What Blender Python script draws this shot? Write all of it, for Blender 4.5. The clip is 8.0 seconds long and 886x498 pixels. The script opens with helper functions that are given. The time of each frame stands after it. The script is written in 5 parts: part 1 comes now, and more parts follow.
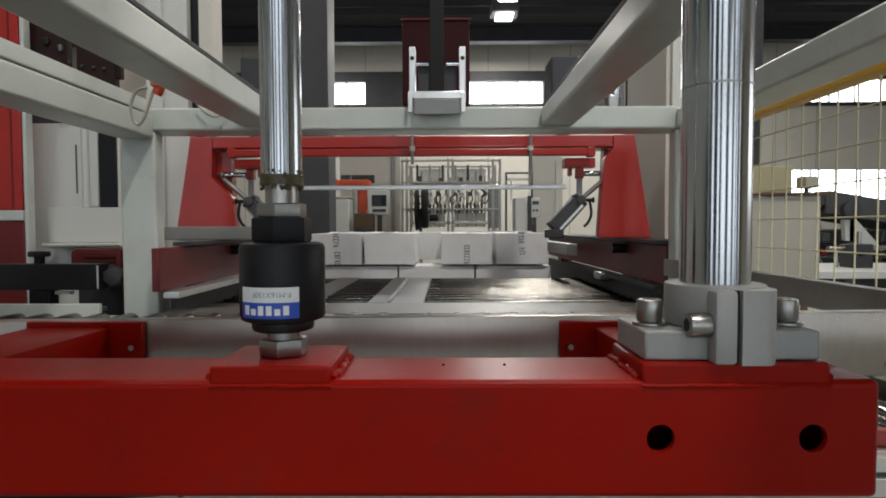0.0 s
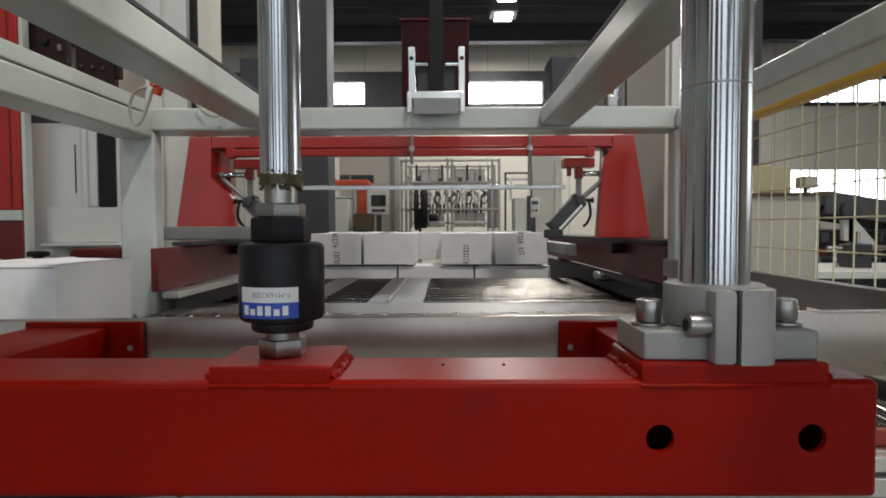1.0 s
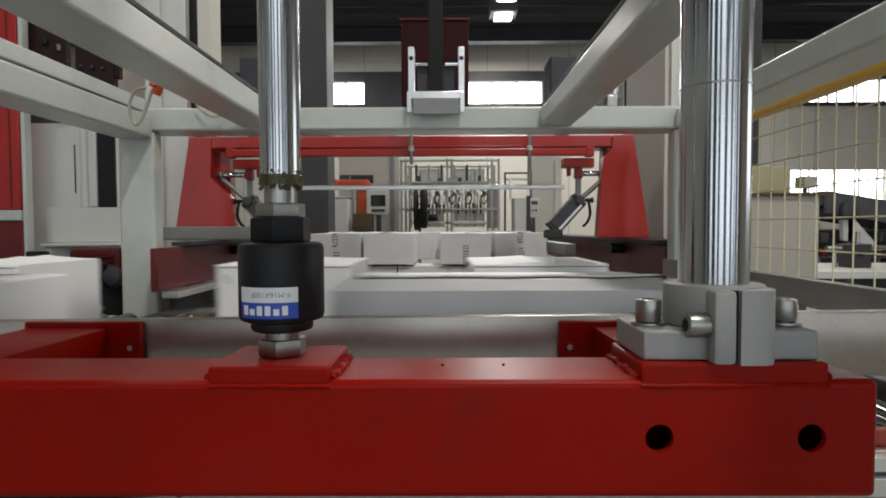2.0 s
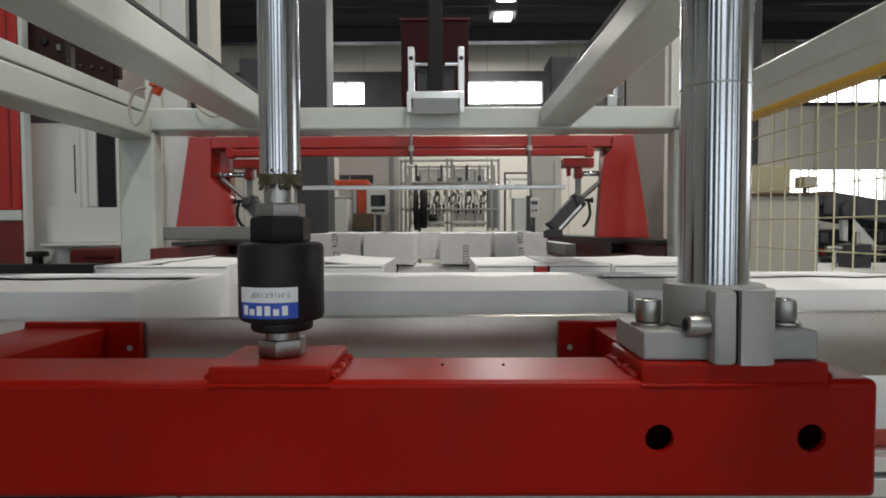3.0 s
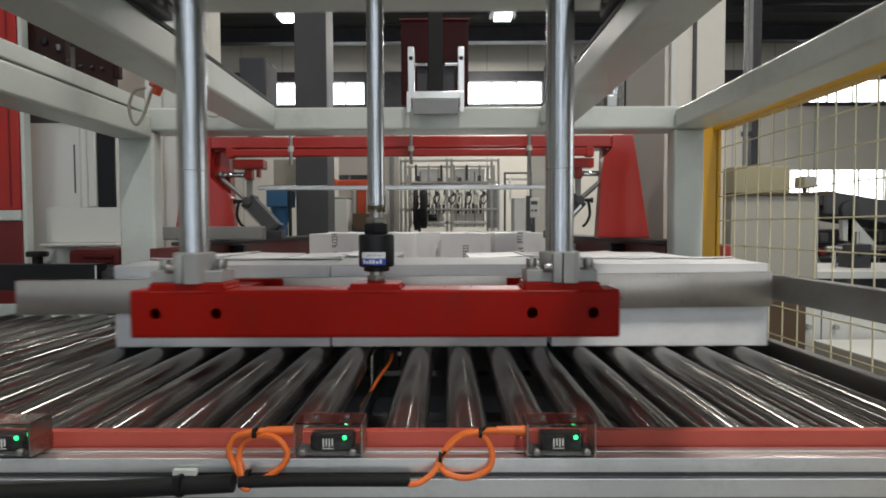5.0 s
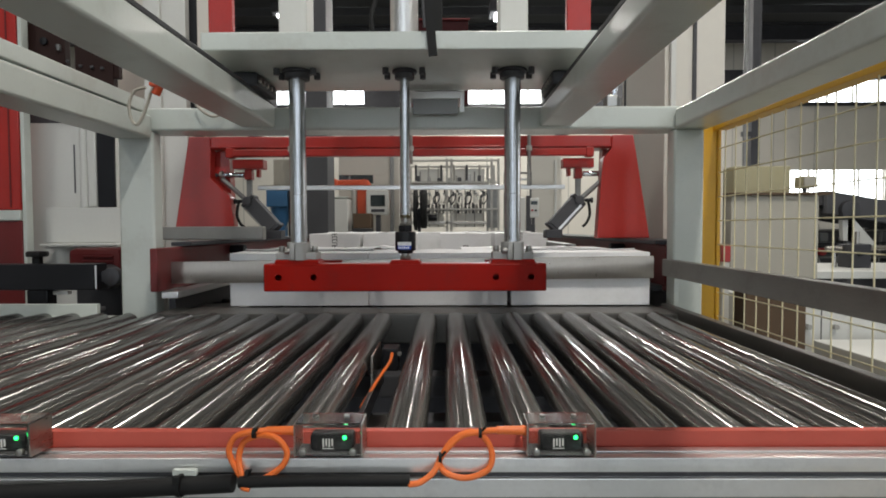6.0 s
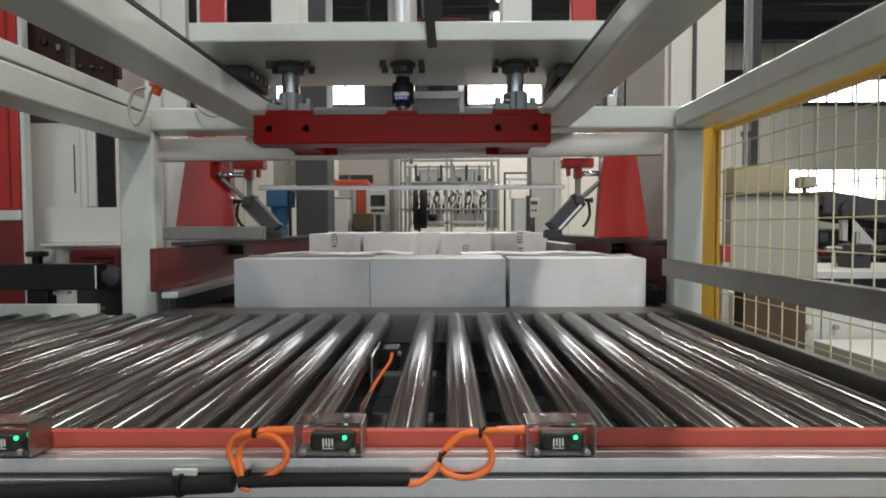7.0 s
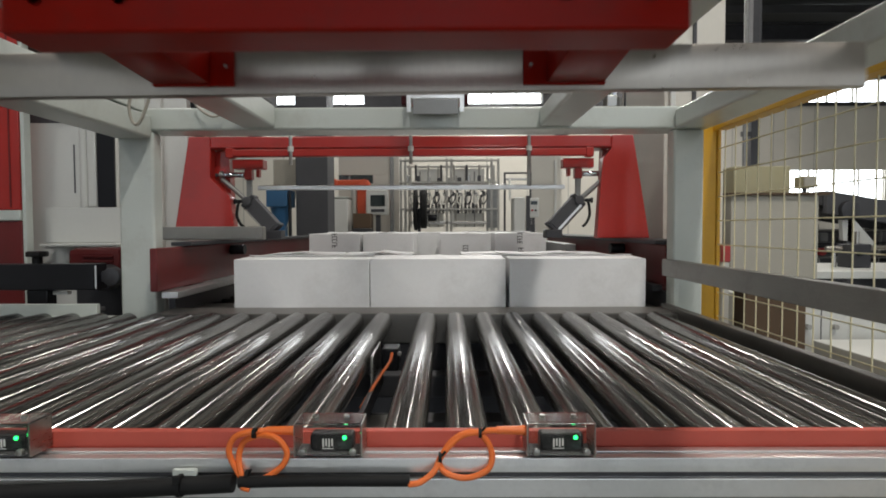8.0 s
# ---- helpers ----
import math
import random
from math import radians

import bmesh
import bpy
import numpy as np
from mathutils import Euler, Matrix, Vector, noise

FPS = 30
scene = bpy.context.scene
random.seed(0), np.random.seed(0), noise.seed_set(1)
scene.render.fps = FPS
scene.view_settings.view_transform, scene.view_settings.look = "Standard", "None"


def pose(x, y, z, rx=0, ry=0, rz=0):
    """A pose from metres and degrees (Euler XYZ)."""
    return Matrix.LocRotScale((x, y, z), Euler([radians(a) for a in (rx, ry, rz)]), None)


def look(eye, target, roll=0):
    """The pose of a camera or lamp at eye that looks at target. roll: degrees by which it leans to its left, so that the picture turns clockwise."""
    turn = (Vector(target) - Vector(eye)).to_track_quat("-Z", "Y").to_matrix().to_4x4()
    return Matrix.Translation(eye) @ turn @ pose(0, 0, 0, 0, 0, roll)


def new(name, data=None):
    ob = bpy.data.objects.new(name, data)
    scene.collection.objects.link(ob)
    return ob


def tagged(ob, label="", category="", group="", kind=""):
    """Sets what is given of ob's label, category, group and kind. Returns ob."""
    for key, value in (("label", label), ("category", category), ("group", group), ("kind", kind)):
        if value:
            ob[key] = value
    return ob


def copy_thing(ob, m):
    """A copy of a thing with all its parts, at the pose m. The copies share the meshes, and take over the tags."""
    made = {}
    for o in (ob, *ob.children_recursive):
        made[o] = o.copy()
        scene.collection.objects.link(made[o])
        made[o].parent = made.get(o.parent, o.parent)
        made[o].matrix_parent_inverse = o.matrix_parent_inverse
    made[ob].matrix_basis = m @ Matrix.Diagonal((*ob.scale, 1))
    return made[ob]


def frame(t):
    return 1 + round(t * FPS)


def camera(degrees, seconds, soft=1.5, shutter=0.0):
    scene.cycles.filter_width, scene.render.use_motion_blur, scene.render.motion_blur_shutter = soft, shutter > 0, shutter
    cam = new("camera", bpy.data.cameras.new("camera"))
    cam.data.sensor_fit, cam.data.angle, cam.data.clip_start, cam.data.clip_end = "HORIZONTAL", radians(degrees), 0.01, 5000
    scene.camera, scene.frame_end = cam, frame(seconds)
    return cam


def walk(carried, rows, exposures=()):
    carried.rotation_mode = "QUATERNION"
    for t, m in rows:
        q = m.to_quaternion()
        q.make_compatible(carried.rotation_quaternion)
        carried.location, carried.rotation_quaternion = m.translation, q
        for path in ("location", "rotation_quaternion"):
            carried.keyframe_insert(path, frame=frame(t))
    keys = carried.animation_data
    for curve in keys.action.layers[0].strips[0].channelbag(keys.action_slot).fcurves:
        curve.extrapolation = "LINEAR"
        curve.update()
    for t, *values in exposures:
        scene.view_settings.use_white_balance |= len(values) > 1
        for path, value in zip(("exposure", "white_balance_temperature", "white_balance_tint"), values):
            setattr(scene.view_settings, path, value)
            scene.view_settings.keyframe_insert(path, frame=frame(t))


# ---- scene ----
H = 1.08  # height of the lens above the hall floor

# camera: stands still on a clamp, with a very slight settling at the start
cam = camera(76.0, 8.0, soft=1.8, shutter=0.4)
AIM = (-0.0065, 1.0, H - 0.0369)
walk(cam, [
    (0.0, look((0, 0, H), (AIM[0] - 0.0020, AIM[1], AIM[2]), -0.2)),
    (1.0, look((0, 0, H), (AIM[0] - 0.0008, AIM[1], AIM[2]), -0.2)),
    (3.0, look((0, 0, H), AIM, -0.2)),
    (8.0, look((0, 0, H), (AIM[0] + 0.0005, AIM[1], AIM[2]), -0.2)),
], exposures=[(0.0, -0.28), (4.6, -0.26), (6.2, -0.09), (7.1, -0.07), (8.0, -0.26)])

# ---- world and lights ----
world = bpy.data.worlds.new("hall_sky")
scene.world = world
world.use_nodes = True
wn = world.node_tree.nodes
sky = wn.new("ShaderNodeTexSky")
sky.sky_type = "NISHITA"
sky.sun_disc = False
sky.sun_elevation = radians(40)
sky.sun_rotation = radians(150)
world.node_tree.links.new(sky.outputs[0], wn["Background"].inputs[0])
wn["Background"].inputs[1].default_value = 0.08


def area(name, x, y, z, sx, sy, power, target, color=(1, 1, 1)):
    d = bpy.data.lights.new(name, "AREA")
    d.shape, d.size, d.size_y, d.energy, d.color = "RECTANGLE", sx, sy, power, color
    ob = new(name, d)
    ob.matrix_world = look((x, y, z), target)
    return ob


# high-bay lamps under the roof and daylight from the back window band
for ly, power in ((-1.1, 135), (3.4, 60), (8.0, 90), (12.0, 135)):
    for lx, share in ((-3.0, 0.42), (1.08, 1.10), (4.9, 0.75)):
        area("bay_light", lx, ly, 5.17, 0.26, 1.0, power * share, (lx, ly, 0), (1.0, 0.96, 0.895))
# unseen fill from the right, added; the east wall has no window
area("daylight_right", 10.5, 3.4, 2.6, 5.0, 2.0, 105, (0, 1.8, 1.0), (0.95, 0.98, 1.0))
area("daylight_back", 0.5, 13.6, 4.3, 6.0, 0.4, 70, (0, 0, 1.0), (0.93, 0.97, 1.0))


# ---- materials ----
def material(name, base, rough=0.5, metal=0.0, vary=0.12, scale=6.0, fine=120.0, bump=0.15,
             coat=0.0, gloss=0.5, dirt=None, dirt_amount=0.0, dirt_scale=3.0, stretch=(1, 1, 1), rvary=0.12, island=0.0):
    m = bpy.data.materials.new(name)
    m.use_nodes = True
    nt = m.node_tree
    n, l = nt.nodes, nt.links
    b = n["Principled BSDF"]
    tc = n.new("ShaderNodeTexCoord")
    mp = n.new("ShaderNodeMapping")
    mp.inputs["Scale"].default_value = stretch
    l.new(tc.outputs["Object"], mp.inputs[0])
    big, small = n.new("ShaderNodeTexNoise"), n.new("ShaderNodeTexNoise")
    big.inputs["Scale"].default_value, big.inputs["Detail"].default_value = scale, 4
    small.inputs["Scale"].default_value, small.inputs["Detail"].default_value = fine, 3
    l.new(mp.outputs[0], big.inputs["Vector"])
    l.new(mp.outputs[0], small.inputs["Vector"])
    add = n.new("ShaderNodeMath")
    add.operation = "MULTIPLY_ADD"
    add.inputs[1].default_value = 0.35
    l.new(small.outputs[0], add.inputs[0])
    l.new(big.outputs[0], add.inputs[2])
    ramp = n.new("ShaderNodeMapRange")
    ramp.inputs[1].default_value, ramp.inputs[2].default_value = 0.35, 1.0
    ramp.inputs[3].default_value, ramp.inputs[4].default_value = 1.0 - vary, 1.0 + vary
    l.new(add.outputs[0], ramp.inputs[0])
    value = ramp.outputs[0]
    if island:
        info = n.new("ShaderNodeObjectInfo")
        r2 = n.new("ShaderNodeMapRange")
        r2.inputs[3].default_value, r2.inputs[4].default_value = 1.0 - island, 1.0 + island
        l.new(info.outputs["Random"], r2.inputs[0])
        mul = n.new("ShaderNodeMath")
        mul.operation = "MULTIPLY"
        l.new(value, mul.inputs[0])
        l.new(r2.outputs[0], mul.inputs[1])
        value = mul.outputs[0]
    mix = n.new("ShaderNodeVectorMath")
    mix.operation = "SCALE"
    mix.inputs[0].default_value = base
    l.new(value, mix.inputs["Scale"])
    col = mix.outputs[0]
    if dirt is not None:
        dn = n.new("ShaderNodeTexNoise")
        dn.inputs["Scale"].default_value, dn.inputs["Detail"].default_value = dirt_scale, 8
        dn.inputs["Roughness"].default_value = 0.7
        l.new(tc.outputs["Object"], dn.inputs["Vector"])
        dr = n.new("ShaderNodeMapRange")
        dr.inputs[1].default_value, dr.inputs[2].default_value = 0.52, 0.75
        dr.inputs[3].default_value, dr.inputs[4].default_value = 0.0, dirt_amount
        l.new(dn.outputs[0], dr.inputs[0])
        mc = n.new("ShaderNodeMix")
        mc.data_type = "RGBA"
        l.new(dr.outputs[0], mc.inputs[0])
        l.new(col, mc.inputs[6])
        mc.inputs[7].default_value = (*dirt, 1)
        col = mc.outputs[2]
    l.new(col, b.inputs["Base Color"])
    rr = n.new("ShaderNodeMapRange")
    rr.inputs[1].default_value, rr.inputs[2].default_value = 0.3, 1.0
    rr.inputs[3].default_value = max(0.02, rough * (1 - rvary))
    rr.inputs[4].default_value = min(1.0, rough * (1 + rvary) + 0.01)
    l.new(add.outputs[0], rr.inputs[0])
    l.new(rr.outputs[0], b.inputs["Roughness"])
    b.inputs["Metallic"].default_value = metal
    b.inputs["Specular IOR Level"].default_value = gloss
    b.inputs["Coat Weight"].default_value = coat
    b.inputs["Coat Roughness"].default_value = 0.24
    if bump:
        bp = n.new("ShaderNodeBump")
        bp.inputs["Strength"].default_value = bump
        bp.inputs["Distance"].default_value = 0.002
        l.new(add.outputs[0], bp.inputs["Height"])
        l.new(bp.outputs[0], b.inputs["Normal"])
    return m


def glow(name, color, strength):
    m = bpy.data.materials.new(name)
    m.use_nodes = True
    b = m.node_tree.nodes["Principled BSDF"]
    b.inputs["Base Color"].default_value = (*color, 1)
    b.inputs["Emission Color"].default_value = (*color, 1)
    b.inputs["Emission Strength"].default_value = strength
    return m


def clear(name, color, rough=0.05):
    m = bpy.data.materials.new(name)
    m.use_nodes = True
    b = m.node_tree.nodes["Principled BSDF"]
    b.inputs["Base Color"].default_value = (*color, 1)
    b.inputs["Roughness"].default_value = rough
    b.inputs["Transmission Weight"].default_value = 1.0
    b.inputs["IOR"].default_value = 1.3
    return m


RED = material("red_paint", (0.265, 0.0048, 0.0006), 0.32, vary=0.12, scale=9, fine=260, bump=0.16, gloss=0.14,
               dirt=(0.10, 0.02, 0.015), dirt_amount=0.35, dirt_scale=14)
# pale base puts the front rail's reflected sheen into the red
RAILRED = material("red_paint_with_sheen", (0.46, 0.075, 0.05), 0.5, vary=0.08, scale=9, fine=200, bump=0.06,
                   dirt=(0.30, 0.06, 0.045), dirt_amount=0.3, dirt_scale=9)
RED_FAR = material("red_machine_paint", (0.38, 0.019, 0.013), 0.30, vary=0.14, scale=5, fine=90, bump=0.08, coat=0.3, gloss=0.45,
                   dirt=(0.2, 0.03, 0.025), dirt_amount=0.4, dirt_scale=6)
WHITE = material("off_white_paint", (0.53, 0.565, 0.525), 0.32, vary=0.07, scale=4, fine=160, bump=0.08, coat=0.35,
                 dirt=(0.34, 0.33, 0.28), dirt_amount=0.45, dirt_scale=7)
CABINET = material("cabinet_paint", (0.60, 0.60, 0.565), 0.45, vary=0.05, scale=2, fine=110, bump=0.06)
BEIGE = material("beige_paint", (0.40, 0.375, 0.315), 0.5, vary=0.08, scale=2, fine=70, bump=0.06)
CHROME = material("chromed_steel", (0.64, 0.66, 0.69), 0.06, 1.0, vary=0.08, scale=10, fine=300, bump=0.0, rvary=0.35)
ROLLER = material("roller_steel", (0.272, 0.262, 0.249), 0.145, 0.88, vary=0.07, scale=7, fine=120, bump=0.0, rvary=0.15,
                  stretch=(1, 0.12, 1), dirt=(0.20, 0.18, 0.16), dirt_amount=0.25, dirt_scale=5, island=0.12)
# drawn steel: the sheen runs along the rollers
_n = ROLLER.node_tree.nodes
_tan = _n.new("ShaderNodeTangent")
_tan.direction_type, _tan.axis = "RADIAL", "Y"
ROLLER.node_tree.links.new(_tan.outputs[0], _n["Principled BSDF"].inputs["Tangent"])
_n["Principled BSDF"].inputs["Anisotropic"].default_value = 1.0
_n["Principled BSDF"].inputs["Anisotropic Rotation"].default_value = 0.25
SHAFT = material("drawn_chromed_steel", (0.48, 0.495, 0.515), 0.16, 1.0, vary=0.06, scale=10, fine=300, bump=0.0, rvary=0.2)
_n = SHAFT.node_tree.nodes
_tan = _n.new("ShaderNodeTangent")
_tan.direction_type, _tan.axis = "RADIAL", "Z"
SHAFT.node_tree.links.new(_tan.outputs[0], _n["Principled BSDF"].inputs["Tangent"])
_n["Principled BSDF"].inputs["Anisotropic"].default_value = 0.9
_n["Principled BSDF"].inputs["Anisotropic Rotation"].default_value = 0.25
STEEL = material("brushed_stainless", (0.38, 0.36, 0.33), 0.28, 1.0, vary=0.12, scale=5, fine=160, bump=0.06,
                 stretch=(0.15, 1, 4), rvary=0.25)
# brown base and blotches paint in the blurred reflection on the plate
REFLECT_PLATE = material("stainless_with_reflection", (0.41, 0.375, 0.335), 0.31, 1.0, vary=0.16, scale=3.5, fine=150, bump=0.05,
                 stretch=(1, 1, 0.3), rvary=0.35, dirt=(0.27, 0.23, 0.19), dirt_amount=0.35, dirt_scale=4)
ALU = material("anodised_aluminium", (0.78, 0.78, 0.77), 0.30, 0.85, vary=0.08, scale=6, fine=200, bump=0.05,
               dirt=(0.35, 0.34, 0.33), dirt_amount=0.4, dirt_scale=11)
ZINC = material("zinc_steel", (0.36, 0.35, 0.33), 0.3, 1.0, vary=0.16, scale=30, fine=300, bump=0.1)
CAST = material("cast_aluminium", (0.33, 0.33, 0.32), 0.52, 0.35, vary=0.1, scale=18, fine=420, bump=0.22,
                dirt=(0.3, 0.3, 0.3), dirt_amount=0.4, dirt_scale=30)
STEELGREY = material("satin_grey_steel", (0.36, 0.35, 0.32), 0.45, 0.2, vary=0.12, scale=6, fine=80, bump=0.05)
TABLE_ROD = material("bright_rod_steel", (0.223, 0.212, 0.194), 0.20, 1.0, vary=0.12, scale=9, fine=120, bump=0.0, stretch=(0.15, 1, 1), island=0.15)
DECK = material("worn_deck_plate", (0.13, 0.12, 0.11), 0.36, 0.5, vary=0.2, scale=6, fine=140, bump=0.06,
                dirt=(0.05, 0.045, 0.04), dirt_amount=0.5, dirt_scale=7)
JOINT = material("panel_joint_grey", (0.42, 0.41, 0.37), 0.6, vary=0.08, scale=3, fine=40, bump=0.04)
RODS = material("dull_rod_steel", (0.20, 0.19, 0.175), 0.40, 0.8, vary=0.15, scale=12, fine=160, bump=0.06, island=0.12)
# deep red; on the girders its darkness also stands in for shade
SHADED_DEEPRED = material("deep_red_with_shade", (0.135, 0.011, 0.011), 0.45, vary=0.15, scale=5, fine=90, bump=0.08,
                   dirt=(0.06, 0.02, 0.018), dirt_amount=0.5, dirt_scale=6)
GUIDE = material("dull_grey_steel", (0.25, 0.25, 0.245), 0.42, 0.6, vary=0.14, scale=7, fine=150, bump=0.08, stretch=(1, 0.2, 3))
GUIDE_BAR = material("scuffed_stainless", (0.31, 0.30, 0.28), 0.40, 0.5, vary=0.14, scale=5, fine=140, bump=0.06, stretch=(1, 0.3, 2),
                     dirt=(0.16, 0.15, 0.14), dirt_amount=0.5, dirt_scale=9)
BROWN_STEEL = material("brown_steel", (0.030, 0.016, 0.014), 0.5, vary=0.2, scale=9, fine=90, bump=0.08, gloss=0.12)
KHAKI = material("khaki_paint", (0.38, 0.34, 0.20), 0.5, vary=0.12, scale=4, fine=60, bump=0.06)
MOTOR_RED = material("motor_red_paint", (0.085, 0.010, 0.010), 0.45, vary=0.15, scale=6, fine=80, bump=0.06, gloss=0.2)
# nearly black base holds the shade that lies on the hoist housing
SHADED_MAROON = material("maroon_with_shade", (0.035, 0.004, 0.005), 0.5, vary=0.15, scale=4, fine=60, bump=0.05, gloss=0.12)
# glow of the panes added behind the camera, out of view
REAR_GLOW = glow("rear_glow_pane", (0.84, 0.92, 1.0), 2.1)
BLACK = material("black_plastic", (0.007, 0.007, 0.009), 0.42, vary=0.2, scale=10, fine=300, bump=0.08, gloss=0.3)
DARK = material("dark_steel", (0.045, 0.045, 0.05), 0.5, 0.3, vary=0.25, scale=6, fine=90, bump=0.1)
GREYDARK = material("dark_grey_paint", (0.075, 0.075, 0.08), 0.5, vary=0.15, scale=4, fine=80, bump=0.06, gloss=0.2)
RUBBER = material("black_rubber", (0.009, 0.009, 0.009), 0.6, vary=0.2, scale=20, fine=200, bump=0.1, gloss=0.25)
CARTON = material("white_carton", (0.84, 0.84, 0.84), 0.55, vary=0.05, scale=5, fine=90, bump=0.18,
                  dirt=(0.56, 0.55, 0.53), dirt_amount=0.45, dirt_scale=5, island=0.04)
# dark tone for carton joints and for the painted flap shadow
SEAM_SHADOW = material("seam_and_flap_shadow", (0.14, 0.13, 0.12), 0.8, vary=0.2, scale=30, fine=200, bump=0.1)
INK = material("black_ink", (0.03, 0.03, 0.03), 0.6, vary=0.2, scale=40, fine=300, bump=0.0)
INKRED = material("red_ink", (0.45, 0.03, 0.03), 0.6, vary=0.2, scale=40, fine=300, bump=0.0)
ORANGE = material("orange_cable_jacket", (0.80, 0.17, 0.03), 0.42, vary=0.1, scale=30, fine=200, bump=0.05)
ORANGE_R = material("orange_robot_paint", (0.58, 0.075, 0.02), 0.42, vary=0.1, scale=4, fine=60, bump=0.05)
BLUE = material("blue_label_print", (0.02, 0.07, 0.42), 0.4, vary=0.06, scale=20, fine=200, bump=0.0)
BLUEP = material("blue_paint", (0.03, 0.12, 0.25), 0.45, vary=0.1, scale=4, fine=60, bump=0.05)
LABEL = material("white_label_print", (0.72, 0.73, 0.74), 0.4, vary=0.05, scale=20, fine=200, bump=0.0)
GREYINK = material("grey_ink", (0.22, 0.23, 0.25), 0.5, vary=0.1, scale=20, fine=200, bump=0.0)
GREASE = material("old_grease", (0.07, 0.055, 0.02), 0.35, vary=0.5, scale=60, fine=300, bump=0.5)
YELLOW = material("yellow_paint", (0.66, 0.36, 0.02), 0.42, vary=0.1, scale=6, fine=90, bump=0.06)
WIRE = material("cream_wire", (0.84, 0.77, 0.52), 0.45, vary=0.1, scale=8, fine=90, bump=0.0)
BROWN = material("brown_board", (0.085, 0.050, 0.024), 0.6, vary=0.2, scale=5, fine=60, bump=0.1)
WALLP = material("wall_panel", (0.63, 0.60, 0.535), 0.6, vary=0.05, scale=1.2, fine=30, bump=0.06,
                 dirt=(0.45, 0.44, 0.4), dirt_amount=0.4, dirt_scale=0.8)
CONCRETE = material("painted_concrete", (0.24, 0.25, 0.24), 0.35, vary=0.15, scale=1.5, fine=25, bump=0.12,
                    dirt=(0.12, 0.12, 0.11), dirt_amount=0.6, dirt_scale=0.9)
ROOF = material("dark_roof_sheet", (0.040, 0.042, 0.046), 0.6, vary=0.2, scale=1.5, fine=20, bump=0.1)
GLASS = clear("acrylic", (0.80, 0.80, 0.76), 0.10)
PANE = glow("daylight_pane", (0.90, 0.96, 1.0), 6.0)
LAMP = glow("lamp_glass", (0.97, 0.98, 1.0), 14.0)
LED = glow("green_led", (0.02, 0.9, 0.18), 6.0)
SCREEN = material("screen_glass", (0.02, 0.03, 0.03), 0.15, vary=0.1, scale=5, fine=50, bump=0.0)


# ---- mesh helpers ----
def box(bm, x0, x1, y0, y1, z0, z1, bevel=0.0, seg=2):
    m = Matrix.Translation(((x0 + x1) / 2, (y0 + y1) / 2, (z0 + z1) / 2)) @ Matrix.Diagonal(
        (abs(x1 - x0), abs(y1 - y0), abs(z1 - z0), 1))
    old = set(bm.faces)
    r = bmesh.ops.create_cube(bm, size=1.0, matrix=m)
    if bevel:
        edges = list({e for v in r["verts"] for e in v.link_edges})
        bmesh.ops.bevel(bm, geom=edges, offset=bevel, segments=seg, affect="EDGES", profile=0.5)
    for f in bm.faces:
        if f not in old:
            f.normal_update()
            if max(abs(c) for c in f.normal) > 0.9999:
                f.material_index = 1  # marks a flat side
    return bm


def rod(bm, a, b, r, n=20, r2=None, bevel=0.0):
    a, b = Vector(a), Vector(b)
    d = b - a
    m = Matrix.Translation((a + b) / 2) @ d.to_track_quat("Z", "Y").to_matrix().to_4x4()
    res = bmesh.ops.create_cone(bm, cap_ends=True, segments=n, radius1=r, radius2=r if r2 is None else r2,
                                depth=d.length, matrix=m)
    if bevel:
        es = [e for e in {e for v in res["verts"] for e in v.link_edges}
              if any(len(f.verts) > 4 for f in e.link_faces)]
        bmesh.ops.bevel(bm, geom=es, offset=bevel, segments=2, affect="EDGES", profile=0.5)
    return bm


def prism(bm, pts, axis, a, b):
    """A flat outline pts (two coordinates) drawn out along axis from a to b."""
    def at(p, w):
        q = {"x": (w, p[0], p[1]), "y": (p[0], w, p[1]), "z": (p[0], p[1], w)}[axis]
        return bm.verts.new(q)
    lo, hi = [at(p, a) for p in pts], [at(p, b) for p in pts]
    k = len(pts)
    bm.faces.new(lo)
    bm.faces.new(hi[::-1])
    for i in range(k):
        bm.faces.new((lo[i], hi[i], hi[(i + 1) % k], lo[(i + 1) % k]))
    bmesh.ops.recalc_face_normals(bm, faces=bm.faces)
    return bm


def cable(bm, pts, r, n=10, steps=10):
    """A round cable through pts, smoothed."""
    p = [Vector(q) for q in pts]
    ext = [2 * p[0] - p[1]] + p + [2 * p[-1] - p[-2]]
    line = []
    for i in range(1, len(ext) - 2):
        for s in range(steps):
            t = s / steps
            a, b, c, d = ext[i - 1], ext[i], ext[i + 1], ext[i + 2]
            line.append(0.5 * (2 * b + (c - a) * t + (2 * a - 5 * b + 4 * c - d) * t * t + (3 * b - 3 * c + d - a) * t ** 3))
    line.append(p[-1])
    rings = []
    up = Vector((0.13, 0.21, 0.97))
    for i, q in enumerate(line):
        d = (line[min(i + 1, len(line) - 1)] - line[max(i - 1, 0)]).normalized()
        s = d.cross(up)
        if s.length < 1e-4:
            s = d.cross(Vector((1, 0, 0)))
        s.normalize()
        up = s.cross(d).normalized()
        rings.append([bm.verts.new(q + r * (math.cos(2 * math.pi * k / n) * s + math.sin(2 * math.pi * k / n) * up))
                      for k in range(n)])
    for r0, r1 in zip(rings, rings[1:]):
        for k in range(n):
            bm.faces.new((r0[k], r0[(k + 1) % n], r1[(k + 1) % n], r1[k]))
    bm.faces.new(rings[0][::-1])
    bm.faces.new(rings[-1])
    return bm


